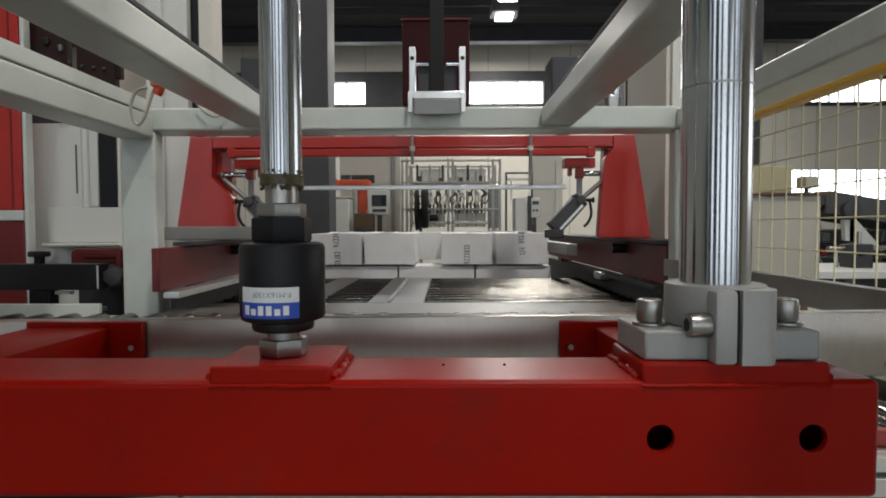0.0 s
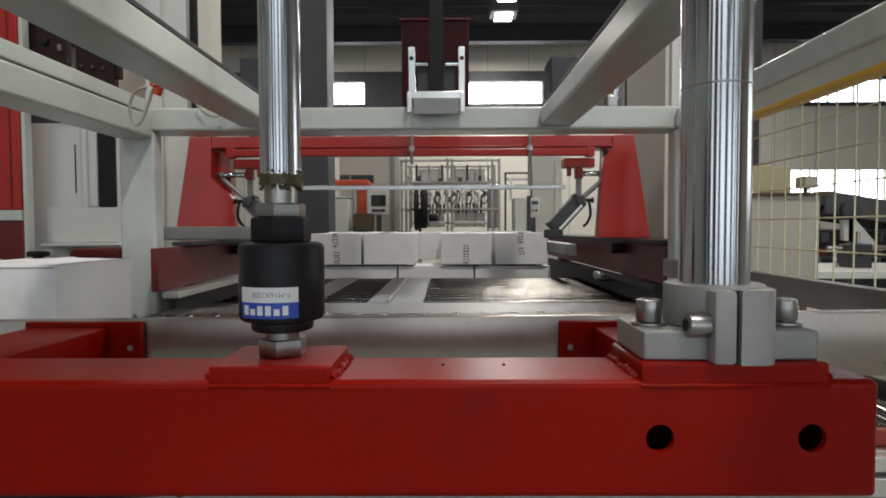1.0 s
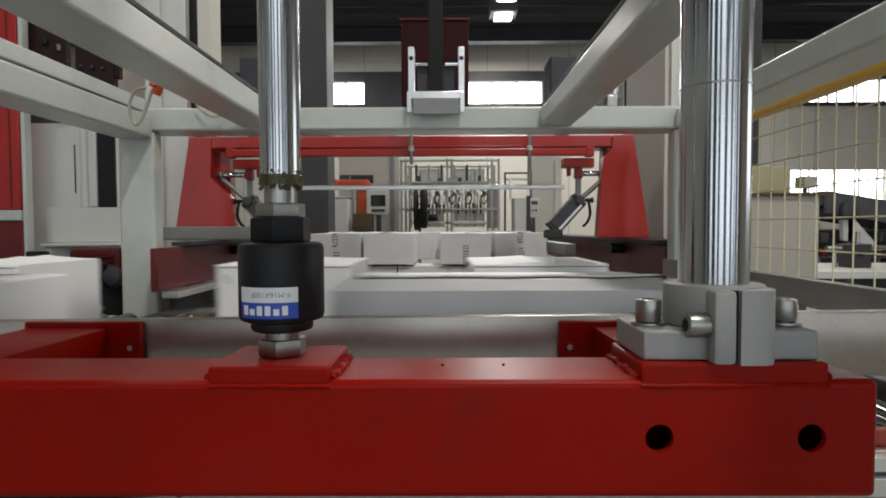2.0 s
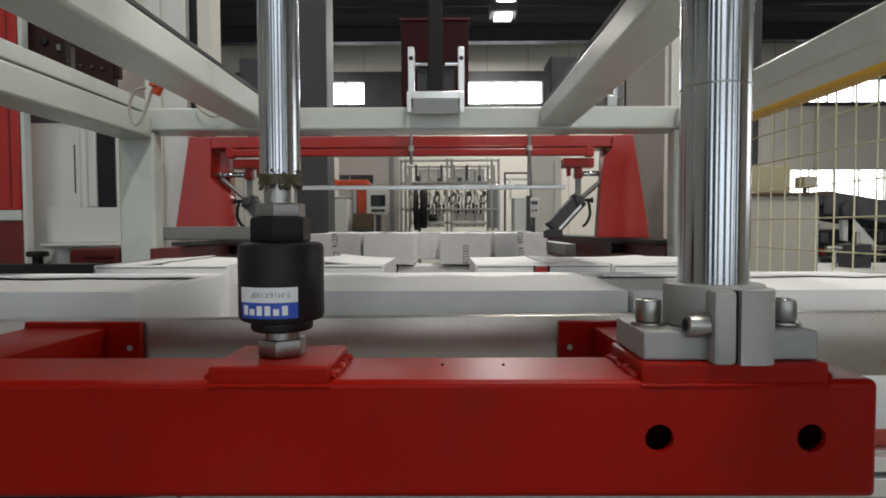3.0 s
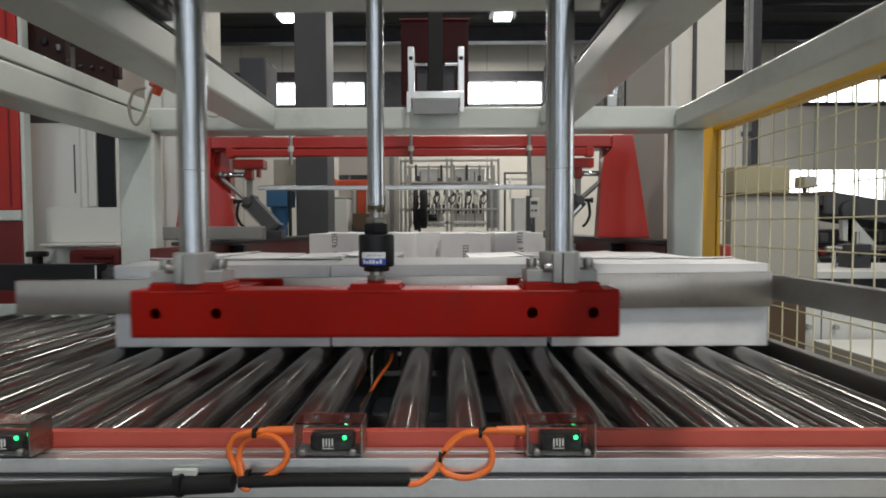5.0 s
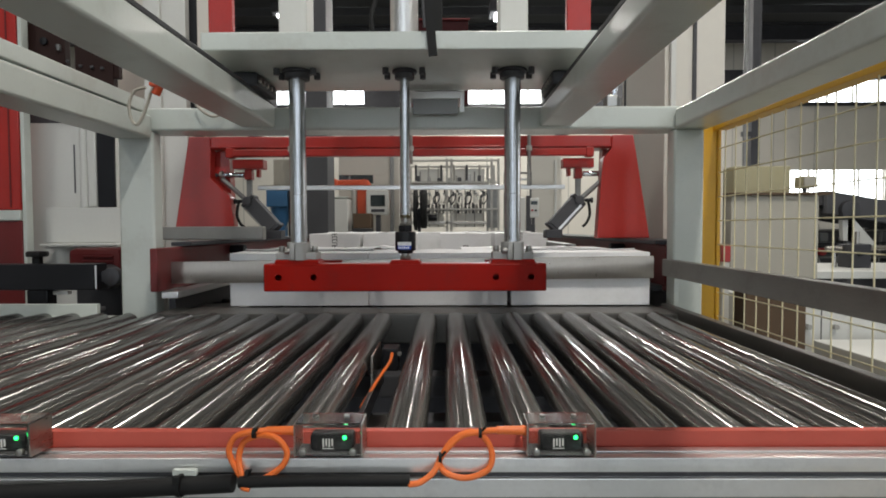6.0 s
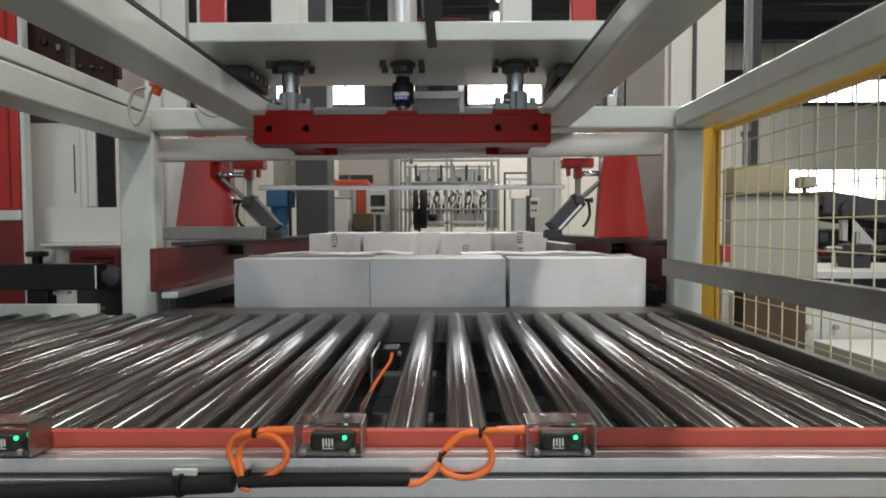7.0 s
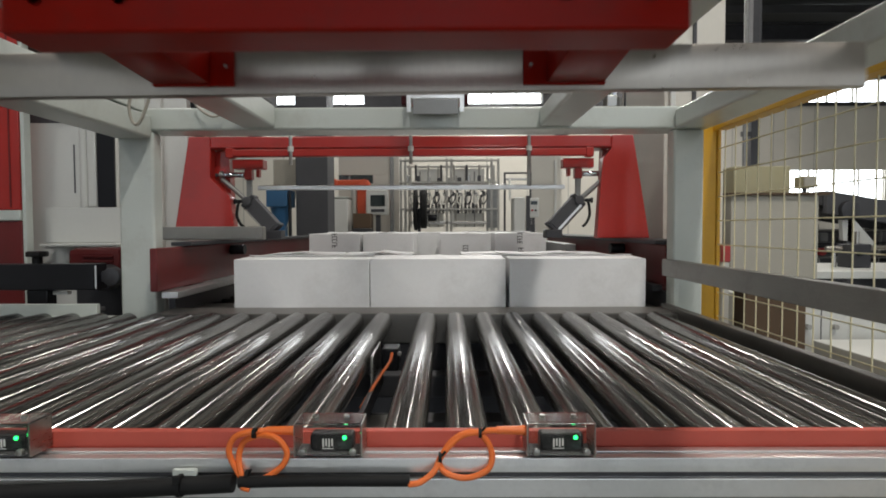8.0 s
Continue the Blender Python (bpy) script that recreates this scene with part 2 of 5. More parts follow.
def part(name, bm, mat, parent=None, label="", smooth=True, angle=35):
    """Links a bmesh as one mesh object, under parent if there is one."""
    bmesh.ops.recalc_face_normals(bm, faces=bm.faces)
    me = bpy.data.meshes.new(name)
    if smooth:
        for f in bm.faces:
            f.smooth = f.material_index == 0
        for e in bm.edges:
            if len(e.link_faces) == 2 and e.calc_face_angle(0) > radians(angle):
                e.smooth = False
    for f in bm.faces:
        f.material_index = 0
    bm.to_mesh(me)
    bm.free()
    me.materials.append(mat)
    ob = new(name, me)
    if parent is not None:
        ob.parent = parent
    if label:
        tagged(ob, label)
    return ob


def empty(name, x, y, z, label, category, group="", kind=""):
    ob = new(name)
    ob.empty_display_size = 0.05
    ob.location = (x, y, z)
    return tagged(ob, label, category, group, kind)


def B(x0, x1, y0, y1, z0, z1, bevel=0.0, seg=2):
    return box(bmesh.new(), x0, x1, y0, y1, z0, z1, bevel, seg)


def R(a, b, r, n=20, r2=None, bevel=0.0):
    return rod(bmesh.new(), a, b, r, n, r2, bevel)


# ---- hall: floor, walls, roof ----
HALL = (-9.0, 12.0, -6.0, 14.0, 5.95)


def pierced_wall(bm, x0, x1, y0, y1, z0, z1, holes):
    """A wall along x with rectangular openings (x0, x1, z0, z1)."""
    xs = sorted({x0, x1, *[h[0] for h in holes], *[h[1] for h in holes]})
    zs = sorted({z0, z1, *[h[2] for h in holes], *[h[3] for h in holes]})
    for a, b in zip(xs, xs[1:]):
        run = None
        for c, d in zip(zs, zs[1:]):
            inside = any(h[0] <= a and b <= h[1] and h[2] <= c and d <= h[3] for h in holes)
            if inside:
                if run:
                    box(bm, a, b, y0, y1, *run)
                run = None
            else:
                run = (run[0], d) if run else (c, d)
        if run:
            box(bm, a, b, y0, y1, *run)
    return bm


def build_hall():
    x0, x1, y0, y1, top = HALL
    tagged(part("floor", B(x0, x1, y0, y1, -0.1, 0), CONCRETE), "grey painted concrete factory floor", "floor", kind="structure")
    tagged(part("ceiling", B(x0, x1, y0, y1, top, top + 0.1), ROOF), "dark corrugated factory roof", "ceiling", kind="structure")
    zb, zt = H + 3.02, H + 3.56
    holes = [(-4.2, -3.66, zb, zt), (-2.96, -1.98, zb, zt), (0.5, 2.34, zb, zt), (8.7, 11.2, zb, zt), (8.3, 10.75, H + 0.60, H + 1.39)]
    w = tagged(part("wall_north", pierced_wall(bmesh.new(), x0, x1, y1, y1 + 0.25, 0, top, holes), WALLP, smooth=False), "white insulated panel wall", "wall", kind="structure")
    for i, (a, b, c, d) in enumerate(holes):
        win = empty("window_%d" % (i + 1), (a + b) / 2, y1, c, "overexposed daylight window in the panel wall", "window", "windows", "structure")
        n = max(1, round((b - a) / 0.6))
        part("window_pane", B((a - b) / 2, (b - a) / 2, 0.10, 0.12, 0, d - c), PANE, win, smooth=False)
        for k in range(n + 1):
            xx = (a - b) / 2 + (b - a) * k / n
            part("window_frame", B(xx - 0.02, xx + 0.02, 0.05, 0.10, 0, d - c), WALLP, win, smooth=False)
    for k in range(21):
        xx = x0 + 1.0 * k
        part("panel_joint", B(xx - 0.012, xx + 0.012, y1 - 0.006, y1 - 0.001, 0, top), JOINT, w, smooth=False)
    # dark steel girt with the window band in it
    band = pierced_wall(bmesh.new(), x0, x1, y1 - 0.09, y1 - 0.008, H + 2.94, H + 3.80, [h for h in holes if h[2] == zb])
    tagged(part("wall_girt", band, DARK, smooth=False), "dark steel girt framing the window band", "beam", kind="structure")
    tagged(part("wall_east", B(x1, x1 + 0.25, y0, y1, 0, top), WALLP), "white insulated panel wall", "wall", kind="structure")
    tagged(part("wall_west", B(x0 - 0.25, x0, y0, y1, 0, top), WALLP), "white insulated panel wall", "wall", kind="structure")
    # unseen glowing panes, added for stripes on the shafts and light on the cartons
    back = [(-7.0 + 2.1 * k + 0.3 * (k % 3), -6.2 + 2.1 * k + 0.3 * (k % 3) + (0.7 if k in (3, 4) else 0.25 * (k % 2)), 0.4, 5.4) for k in range(8)]
    tagged(part("wall_south", pierced_wall(bmesh.new(), x0, x1, y0 - 0.25, y0, 0, top, back), GREYDARK, smooth=False), "dark grey wall added out of view with tall glowing windows", "wall", kind="structure")
    for i, (a, b, c, d) in enumerate(back):
        win = empty("window_%d" % (i + 6), (a + b) / 2, y0, c, "tall glowing window added in the unseen wall behind", "window", "tall windows", "structure")
        part("window_pane", B((a - b) / 2, (b - a) / 2, -0.14, -0.12, 0, d - c), REAR_GLOW, win, smooth=False)
        part("window_frame", B((a - b) / 2, (b - a) / 2, -0.118, -0.06, 2.4, 2.46), GREYDARK, win, smooth=False)


def build_roof_beams():
    for k in range(5):
        y = -3.2 + 4.0 * k
        bm = bmesh.new()
        box(bm, -8.9, 11.9, y - 0.12, y + 0.12, 5.20, 5.23)
        box(bm, -8.9, 11.9, y - 0.12, y + 0.12, 5.55, 5.58)
        box(bm, -8.9, 11.9, y - 0.01, y + 0.01, 5.23, 5.55)
        tagged(part("roof_beam", bm, DARK, smooth=False), "dark steel roof beam under the factory ceiling", "beam", "roof beams", "structure")
    for k in range(13):
        y = -5.5 + 1.5 * k
        tagged(part("roof_purlin", B(-8.9, 11.9, y - 0.04, y + 0.04, 5.70, 5.86), GREYDARK, smooth=False), "dark grey steel purlin under the roof sheets", "beam", "roof purlins", "structure")


def build_bay_lamp():
    lamp = empty("ceiling_lamp", 1.08, 10.9, 0, "glaring white high-bay ceiling lamp", "lamp", "high-bay lamps")
    part("lamp_glass", B(-0.16, 0.16, -0.18, 0.18, 5.05, 5.09, 0.01), LAMP, lamp)
    part("housing", B(-0.26, 0.26, -0.24, 0.24, 5.10, 5.3, 0.03), GREYDARK, lamp)
    part("hanger", R((0, 0, 5.3), (0, 0, 5.94), 0.015, 8), GREYDARK, lamp)
    for x, y in ((-3.0, 10.9), (1.06, 9.95), (6.9, 9.6), (6.9, 8.7), (-6.5, 7.0)):
        copy_thing(lamp, pose(x, y, 0))


build_hall()
build_roof_beams()
build_bay_lamp()


# ---- the frame round the transfer table ----
def build_frame():
    fr = empty("palletiser_gantry", 0, 1.65, 0, "off-white welded steel tube frame of the palletiser", "machine frame")
    def p(name, *a, bevel=0.007, mat=None):
        x0, x1, y0, y1, z0, z1 = a
        return part(name, B(x0, x1, y0 - 1.65, y1 - 1.65, H + z0, H + z1, bevel, 3), mat or WHITE, fr)
    p("post", -0.925, -0.825, 1.60, 1.65, -H, 0.275)
    p("post", 0.638, 0.7225, 1.60, 1.65, -H, 0.275)
    p("cross_beam", -0.925, 0.738, 1.60, 1.70, 0.276, 0.340)
    p("post", -0.925, -0.825, -0.702, -0.602, -H, 0.275)
    p("post", 0.638, 0.738, -0.702, -0.602, -H, 0.275)
    p("cross_beam", -0.925, 0.738, -0.702, -0.602, 0.276, 0.340)
    p("rail_beam", -0.574, -0.478, -0.6, 1.598, 0.283, 0.344)
    p("rail_beam", 0.262, 0.350, -0.6, 1.598, 0.283, 0.334)
    p("side_beam", -0.925, -0.825, -0.6, 1.598, 0.254, 0.318)
    p("side_rail_spacer", -0.915, -0.845, -0.6, 1.56, 0.3182, 0.3225, bevel=0.0, mat=DARK)
    p("side_rail", -0.918, -0.829, -0.6, 1.57, 0.3227, 0.358, bevel=0.003)
    p("side_beam", 0.638, 0.738, -0.6, 1.598, 0.276, 0.330)
    # polished running strips on the two rail beams
    part("running_rail", B(-0.502, -0.481, -2.2, -0.06, H + 0.3445, H + 0.3545, 0.002), DARK, fr)
    part("running_strip", B(-0.497, -0.486, -2.2, -0.06, H + 0.3547, H + 0.3570, 0.0005), STEEL, fr)
    part("running_rail", B(0.265, 0.286, -2.2, -0.06, H + 0.3345, H + 0.3445, 0.002), DARK, fr)
    part("running_strip", B(0.270, 0.281, -2.2, -0.06, H + 0.3447, H + 0.3470, 0.0005), STEEL, fr)
    return fr


build_frame()


# ---- roller conveyor ----
RT = H - 0.2176      # top of the rollers
ROLL_R = 0.026
ROLL_P = 0.0735


def build_conveyor():
    con = empty("roller_conveyor", 0, 1.0, 0, "roller conveyor with polished steel rollers and red side rail", "conveyor")
    def p(name, bm, mat, label="", smooth=True):
        bmesh.ops.translate(bm, verts=bm.verts, vec=(0, -1.0, 0))
        return part(name, bm, mat, con, label, smooth)
    n0, n1 = -46, 8
    proto = None
    zc = RT - ROLL_R
    for k in range(n0, n1 + 1):
        x = -0.050 + ROLL_P * k - (0.043 if k < 0 else 0.0)
        if proto is None:
            bm = bmesh.new()
            rod(bm, (0, 0.609 - 1.0, 0), (0, 1.468 - 1.0, 0), ROLL_R, 28, bevel=0.004)
            proto = part("roller", bm, ROLLER, con)
            ob = proto
        else:
            ob = new("roller", proto.data)
            ob.parent = con
        ob.location = (x, 0, zc)
    # frames
    p("front_rail", B(-3.6, 0.63, 0.596, 0.606, RT - 0.045, RT + 0.002, 0.001), RAILRED)
    p("rear_rail", B(-0.775, 0.62, 1.478, 1.60, RT - 0.085, RT - 0.006, 0.003), RODS)
    p("rear_rail", B(-3.6, -0.845, 1.478, 1.50, RT - 0.085, RT - 0.012, 0.003), WHITE)
    # dark sheet added to shut off the bright view under the rear rail
    p("rear_panel", B(-3.6, 0.62, 1.482, 1.498, RT - 0.30, RT - 0.0865), DARK)
    p("right_side_plate", B(0.605, 0.625, 0.56, 1.598, RT - 0.12, RT + 0.004, 0.002), RODS)
    p("cross_member", B(-3.6, 0.60, 0.95, 1.0, RT - 0.16, RT - 0.11, 0.004), GREYDARK)
    p("cross_member", B(-3.6, 0.60, 1.25, 1.30, RT - 0.16, RT - 0.11, 0.004), GREYDARK)
    p("drip_tray", B(-3.6, 0.60, 0.62, 1.47, RT - 0.30, RT - 0.29, 0.0), DARK)
    for x in (-3.4, -2.2, -0.9, 0.5):
        p("leg", B(x, x + 0.06, 0.66, 0.72, 0, RT - 0.30, 0.004), WHITE)
        p("leg", B(x, x + 0.06, 1.38, 1.44, 0, RT - 0.30, 0.004), WHITE)
    return con


def build_profile():
    """Aluminium extrusion that carries the sensors in front of the rollers."""
    pr = empty("aluminium_profile", 0, 0.575, RT - 0.014, "silver slotted aluminium extrusion carrying light sensors", "profile")
    bm = bmesh.new()
    # slotted section drawn out along x; the outline is in y and z
    out = [(0.017, 0.0), (0.006, 0.0), (0.006, -0.004), (-0.001, -0.004), (-0.001, 0.0), (-0.012, 0.0),
           (-0.0125, -0.008), (-0.0125, -0.0145), (-0.008, -0.0145), (-0.008, -0.021), (-0.0125, -0.021), (-0.0125, -0.040),
           (-0.0085, -0.040), (-0.0085, -0.047), (-0.0125, -0.047), (-0.0125, -0.068), (0.017, -0.068)]
    prism(bm, out, "x", -3.6, 1.6)
    bmesh.ops.bevel(bm, geom=[e for e in bm.edges if abs((e.verts[0].co - e.verts[1].co).x) > 1], offset=0.0009, segments=2, affect="EDGES", profile=0.5)
    part("extrusion", bm, ALU, pr, smooth=False)
    part("slot_insert", B(-2.88, 1.58, -0.0085, -0.0078, -0.0205, -0.015), GREYDARK, pr, smooth=False)
    part("slot_insert", B(-2.88, 1.58, -0.0112, -0.0087, -0.0465, -0.0405), STEELGREY, pr, smooth=False)
    return pr


build_conveyor()
build_profile()


# ---- transfer table beyond the rollers ----
TT = H - 0.2392


def build_table():
    tb = empty("slat_table", 0, 2.25, 0, "transfer table of thin steel rods with a bare centre plate", "conveyor table")
    def p(name, bm, mat, label="", smooth=True):
        bmesh.ops.translate(bm, verts=bm.verts, vec=(0, -2.25, 0))
        return part(name, bm, mat, tb, label, smooth)
    p("apron", B(-0.78, 0.64, 1.604, 1.83, TT - 0.03, TT - 0.002, 0.002), RODS)
    p("apron_slot_strip", B(-0.50, -0.385, 1.63, 1.80, TT - 0.0015, TT + 0.001, 0.0), ALU)
    # bright rods run in bays between worn deck plates
    for a, b in ((-0.77, -0.53), (-0.428, -0.262), (-0.078, 0.63)):
        proto = None
        for k in range(12):
            y = 1.860 + 0.0785 * k - 2.25
            if proto is None:
                proto = part("table_rod", R((a, 0, 0), (b, 0, 0), 0.0140, 16), TABLE_ROD, tb)
                ob = proto
            else:
                ob = new("table_rod", proto.data)
                ob.parent = tb
            ob.location = (0, y, TT - 0.016)
    for a, b in ((-0.5295, -0.4285), (-0.2615, -0.198)):
        p("deck_plate", B(a, b, 1.834, 2.76, TT - 0.02, TT - 0.002, 0.001), DECK)
    p("centre_plate", B(-0.187, -0.081, 1.835, 2.76, TT - 0.02, TT - 0.003, 0.001), GUIDE)
    ch = bmesh.new()
    for k in range(52):
        y = 1.85 + 0.0174 * k
        box(ch, -0.196, -0.188, y, y + 0.012, TT - 0.02, TT + 0.004 + 0.002 * (k % 2))
    p("drive_chain", ch, ALU, "bright steel drive chain", False)
    p("under_frame", B(-0.77, 0.63, 1.84, 2.76, TT - 0.07, TT - 0.04, 0.002), DARK)
    return tb


def side_girder(side):
    x0, x1 = (-0.84, -0.78) if side < 0 else (0.64, 0.70)
    inner = x1 if side < 0 else x0
    g = empty("side_girder", (x0 + x1) / 2, 2.6, 0, "red side girder of the layer table, its shade painted dark", "girder", "table girders")
    cx = (x0 + x1) / 2
    ys = 1.66
    def p(name, bm, mat, label="", smooth=True):
        bmesh.ops.translate(bm, verts=bm.verts, vec=(-cx, -2.6, 0))
        return part(name, bm, mat, g, label, smooth)
    # web kept dark in its colour, for the shade on the inner face
    p("web", B(x0 if side > 0 else x1 - 0.02, x1, 1.52 if side < 0 else ys, 3.6, H - 0.17, H - 0.052, 0.003), SHADED_DEEPRED)
    p("top_flange", B(x0 - (0.03 if side > 0 else -0.03), x1 + 0.03, ys + 0.001, 3.6, H - 0.050, H - 0.038, 0.002), DARK)
    a = inner + (0.045 if side < 0 else -0.03)
    p("guide_strip", B(min(a, inner), max(a, inner), 1.54 if side < 0 else ys + 0.02, 2.9, H - 0.190, H - 0.1715, 0.002), ALU if side < 0 else DARK)
    # dark sheet added to darken the bright gap below the web
    sk = x1 - 0.018 if side < 0 else x0
    p("skirt", B(sk, sk + 0.018, 1.62, 3.6, H - 0.42, H - 0.1905), DARK)
    if side > 0:
        p("guide_tube", B(0.515, 0.560, 2.45, 3.3, H - 0.122, H - 0.070, 0.004), GUIDE)
        p("tube_bracket", B(0.5605, 0.6395, 2.8, 2.84, H - 0.112, H - 0.085, 0.002), DARK)
    p("stand", B(x0, x1, 3.2, 3.3, 0, H - 0.171, 0.003), SHADED_DEEPRED)
    p("stand", B(x0, x1 - (0.03 if side < 0 else 0), 1.80, 1.88, 0, H - 0.171, 0.003), SHADED_DEEPRED)
    k = 1 if side < 0 else -1
    p("proximity_switch", R((inner, 2.05, H - 0.075), (inner + k * 0.05, 2.05, H - 0.075), 0.018, 12), BLACK)
    p("bearing_block", B(min(inner, inner + k * 0.05), max(inner, inner + k * 0.05), 2.2, 2.3, TT + 0.03, TT + 0.065, 0.008), ZINC)
    return g


build_table()
side_girder(-1)
side_girder(1)


# ---- red portal with clamps ----
PORTAL_Y = 2.0


def build_portal():
    y = PORTAL_Y
    po = empty("clamp_portal", -0.11, y, 0, "bright red welded portal with two tapering legs", "portal")
    def p(name, bm, mat, label="", smooth=True):
        bmesh.ops.translate(bm, verts=bm.verts, vec=(0.11, -y, 0))
        return part(name, bm, mat, po, label, smooth)
    beam = p("cross_beam", B(-0.83, 0.58, y + 0.004, y + 0.10, H + 0.280, H + 0.324, 0.004), RED_FAR)
    part("beam_lip", B(-0.72, 0.69, -0.004, 0.0035, H + 0.284, H + 0.2875, 0.001), RED_FAR, beam)
    p("lower_bar", B(-0.765, 0.51, y - 0.035, y - 0.006, H + 0.249, H + 0.274, 0.004, 3), RED_FAR)
    for x in (-0.762, 0.482):
        p("bar_end", B(x, x + 0.026, y - 0.038, y - 0.002, H + 0.245, H + 0.2785, 0.003), RED_FAR)
    zf = H - 0.037
    legs = (
        (-1, [(-0.965, zf), (-0.745, zf), (-0.763, H + 0.112), (-0.832, H + 0.182), (-0.828, H + 0.279), (-0.8305, H + 0.324), (-0.905, H + 0.324)]),
        (1, [(0.715, zf), (0.530, zf), (0.545, H + 0.200), (0.552, H + 0.244), (0.579, H + 0.279), (0.5805, H + 0.324), (0.655, H + 0.324)]),
    )
    for s, outline in legs:
        bm = bmesh.new()
        prism(bm, outline, "y", y, y + 0.045)
        bmesh.ops.bevel(bm, geom=list(bm.edges), offset=0.003, segments=2, affect="EDGES", profile=0.5)
        leg = p("leg", bm, RED_FAR, smooth=False)
        # the rear plate stands inside the cut-out of the front plate
        bm = bmesh.new()
        if s < 0:
            prism(bm, [(-0.86, H + 0.07), (-0.775, H + 0.07), (-0.781, H + 0.279), (-0.86, H + 0.279)], "y", y + 0.046, y + 0.09)
        else:
            prism(bm, [(0.62, H - 0.03), (0.548, H - 0.03), (0.560, H + 0.279), (0.64, H + 0.279)], "y", y + 0.046, y + 0.09)
        bmesh.ops.translate(bm, verts=bm.verts, vec=(0.11, -y, 0))
        part("web_plate", bm, RED_FAR, leg, smooth=False)
    for x in (-0.535, -0.121, 0.285):
        bm = R((x, y - 0.04, H + 0.22), (x, y - 0.04, H + 0.33), 0.006, 10)
        st = p("hanger_rod", bm, ZINC)
        part("fitting", R((0 + x + 0.11, -0.04, H + 0.265), (x + 0.11, -0.04, H + 0.282), 0.010, 10), CABINET, st)
    p("hanger_rod", R((0.285, y - 0.04, H + 0.145), (0.285, y - 0.04, H + 0.22), 0.007, 10), ZINC)
    return po


def build_clamp(side):
    """Pneumatic clamp under the portal: bracket, pivot pin, piston rod and square cylinder."""
    y = PORTAL_Y + 0.05
    k = -side                      # 1: leans towards +x, -1: mirrored
    cx = -0.1185 + side * 0.60
    c = empty("pneumatic_clamp", cx, y, H, "pneumatic layer clamp with grey square cylinder and chromed pivot pin", "clamp", "layer clamps")

    def bx(x0, x1, y0, y1, z0, z1, bevel=0.002):
        return B(min(k * x0, k * x1), max(k * x0, k * x1), y0, y1, z0, z1, bevel)

    def rd(a, b, r, n=14, bevel=0.0):
        return R((k * a[0], a[1], a[2]), (k * b[0], b[1], b[2]), r, n, bevel=bevel)
    br = part("bracket", bx(-0.045, 0.065, -0.02, 0.03, 0.214, 0.248, 0.003), RED_FAR, c)
    part("bracket_tongue", bx(-0.005, 0.022, -0.015, 0.015, 0.176, 0.2135, 0.003), RED_FAR, br)
    part("bracket_tongue", bx(0.036, 0.048, -0.010, 0.015, 0.185, 0.2135, 0.002), RED_FAR, br)
    part("hanger_plate", bx(-0.003, 0.016, 0.0, 0.012, 0.08, 0.1755, 0.001), GUIDE, br)
    pin = part("pivot_pin", rd((-0.088, -0.012, 0.193), (-0.006, -0.012, 0.193), 0.0095, 16, 0.001), CHROME, c, "chromed pivot pin")
    part("pin_collar", rd((-0.092, -0.012, 0.193), (-0.082, -0.012, 0.193), 0.0145, 16, 0.001), ZINC, pin)
    part("pin_screw", rd((-0.108, -0.012, 0.192), (-0.0925, -0.012, 0.193), 0.0065, 10), GREYDARK, pin)
    rod_ = part("piston_rod", rd((-0.082, -0.022, 0.178), (0.008, -0.022, 0.099), 0.0085, 14), GUIDE, c)
    part("rod_eye", rd((0.008, -0.034, 0.098), (0.008, -0.004, 0.098), 0.016, 16, 0.002), GREYDARK, rod_)
    a, b = Vector((k * 0.004, 0.0, 0.104)), Vector((k * 0.096, 0.0, 0.004))
    turn = Matrix.Translation(a) @ (b - a).to_track_quat("Z", "Y").to_matrix().to_4x4()
    bm = box(bmesh.new(), -0.025, 0.025, -0.025, 0.025, 0.014, (b - a).length, 0.003)
    bmesh.ops.transform(bm, verts=bm.verts, matrix=turn)
    cyl = part("cylinder", bm, GREYDARK, c, "dark grey cylinder barrel")
    for z0, z1 in ((0.0, 0.0138), ((b - a).length + 0.0002, (b - a).length + 0.012)):
        bm = box(bmesh.new(), -0.028, 0.028, -0.028, 0.028, z0, z1, 0.003)
        bmesh.ops.transform(bm, verts=bm.verts, matrix=turn)
        part("end_cap", bm, DARK, cyl)
    for sx in (-1, 1):
        bm = rod(bmesh.new(), (0.021 * sx, -0.0265, 0.004), (0.021 * sx, -0.0265, (b - a).length + 0.006), 0.0035, 8)
        bmesh.ops.transform(bm, verts=bm.verts, matrix=turn)
        part("tie_rod", bm, ZINC, cyl)
    bm = box(bmesh.new(), 0.0255, 0.0270, -0.022, -0.014, 0.016, (b - a).length - 0.004, 0.0)
    bmesh.ops.transform(bm, verts=bm.verts, matrix=turn)
    part("sensor_strip", bm, ALU, cyl)
    el = part("hose_elbow", rd((-0.034, -0.02, 0.098), (-0.012, -0.02, 0.098), 0.0065, 10), BLACK, c)
    part("elbow_ring", rd((-0.040, -0.02, 0.098), (-0.034, -0.02, 0.098), 0.010, 10), BLACK, el)
    part("air_hose", cable(bmesh.new(), [(k * x, yy, z) for x, yy, z in ((-0.022, -0.024, 0.097), (-0.026, -0.028, 0.075), (-0.028, -0.028, 0.045), (-0.018, -0.024, 0.018), (-0.006, -0.016, 0.004))], 0.0052, 8), RUBBER, c)
    part("foot", bx(0.068, 0.128, -0.03, 0.03, -0.037, -0.006, 0.004), DARK, c)
    return c


build_portal()
build_clamp(-1)
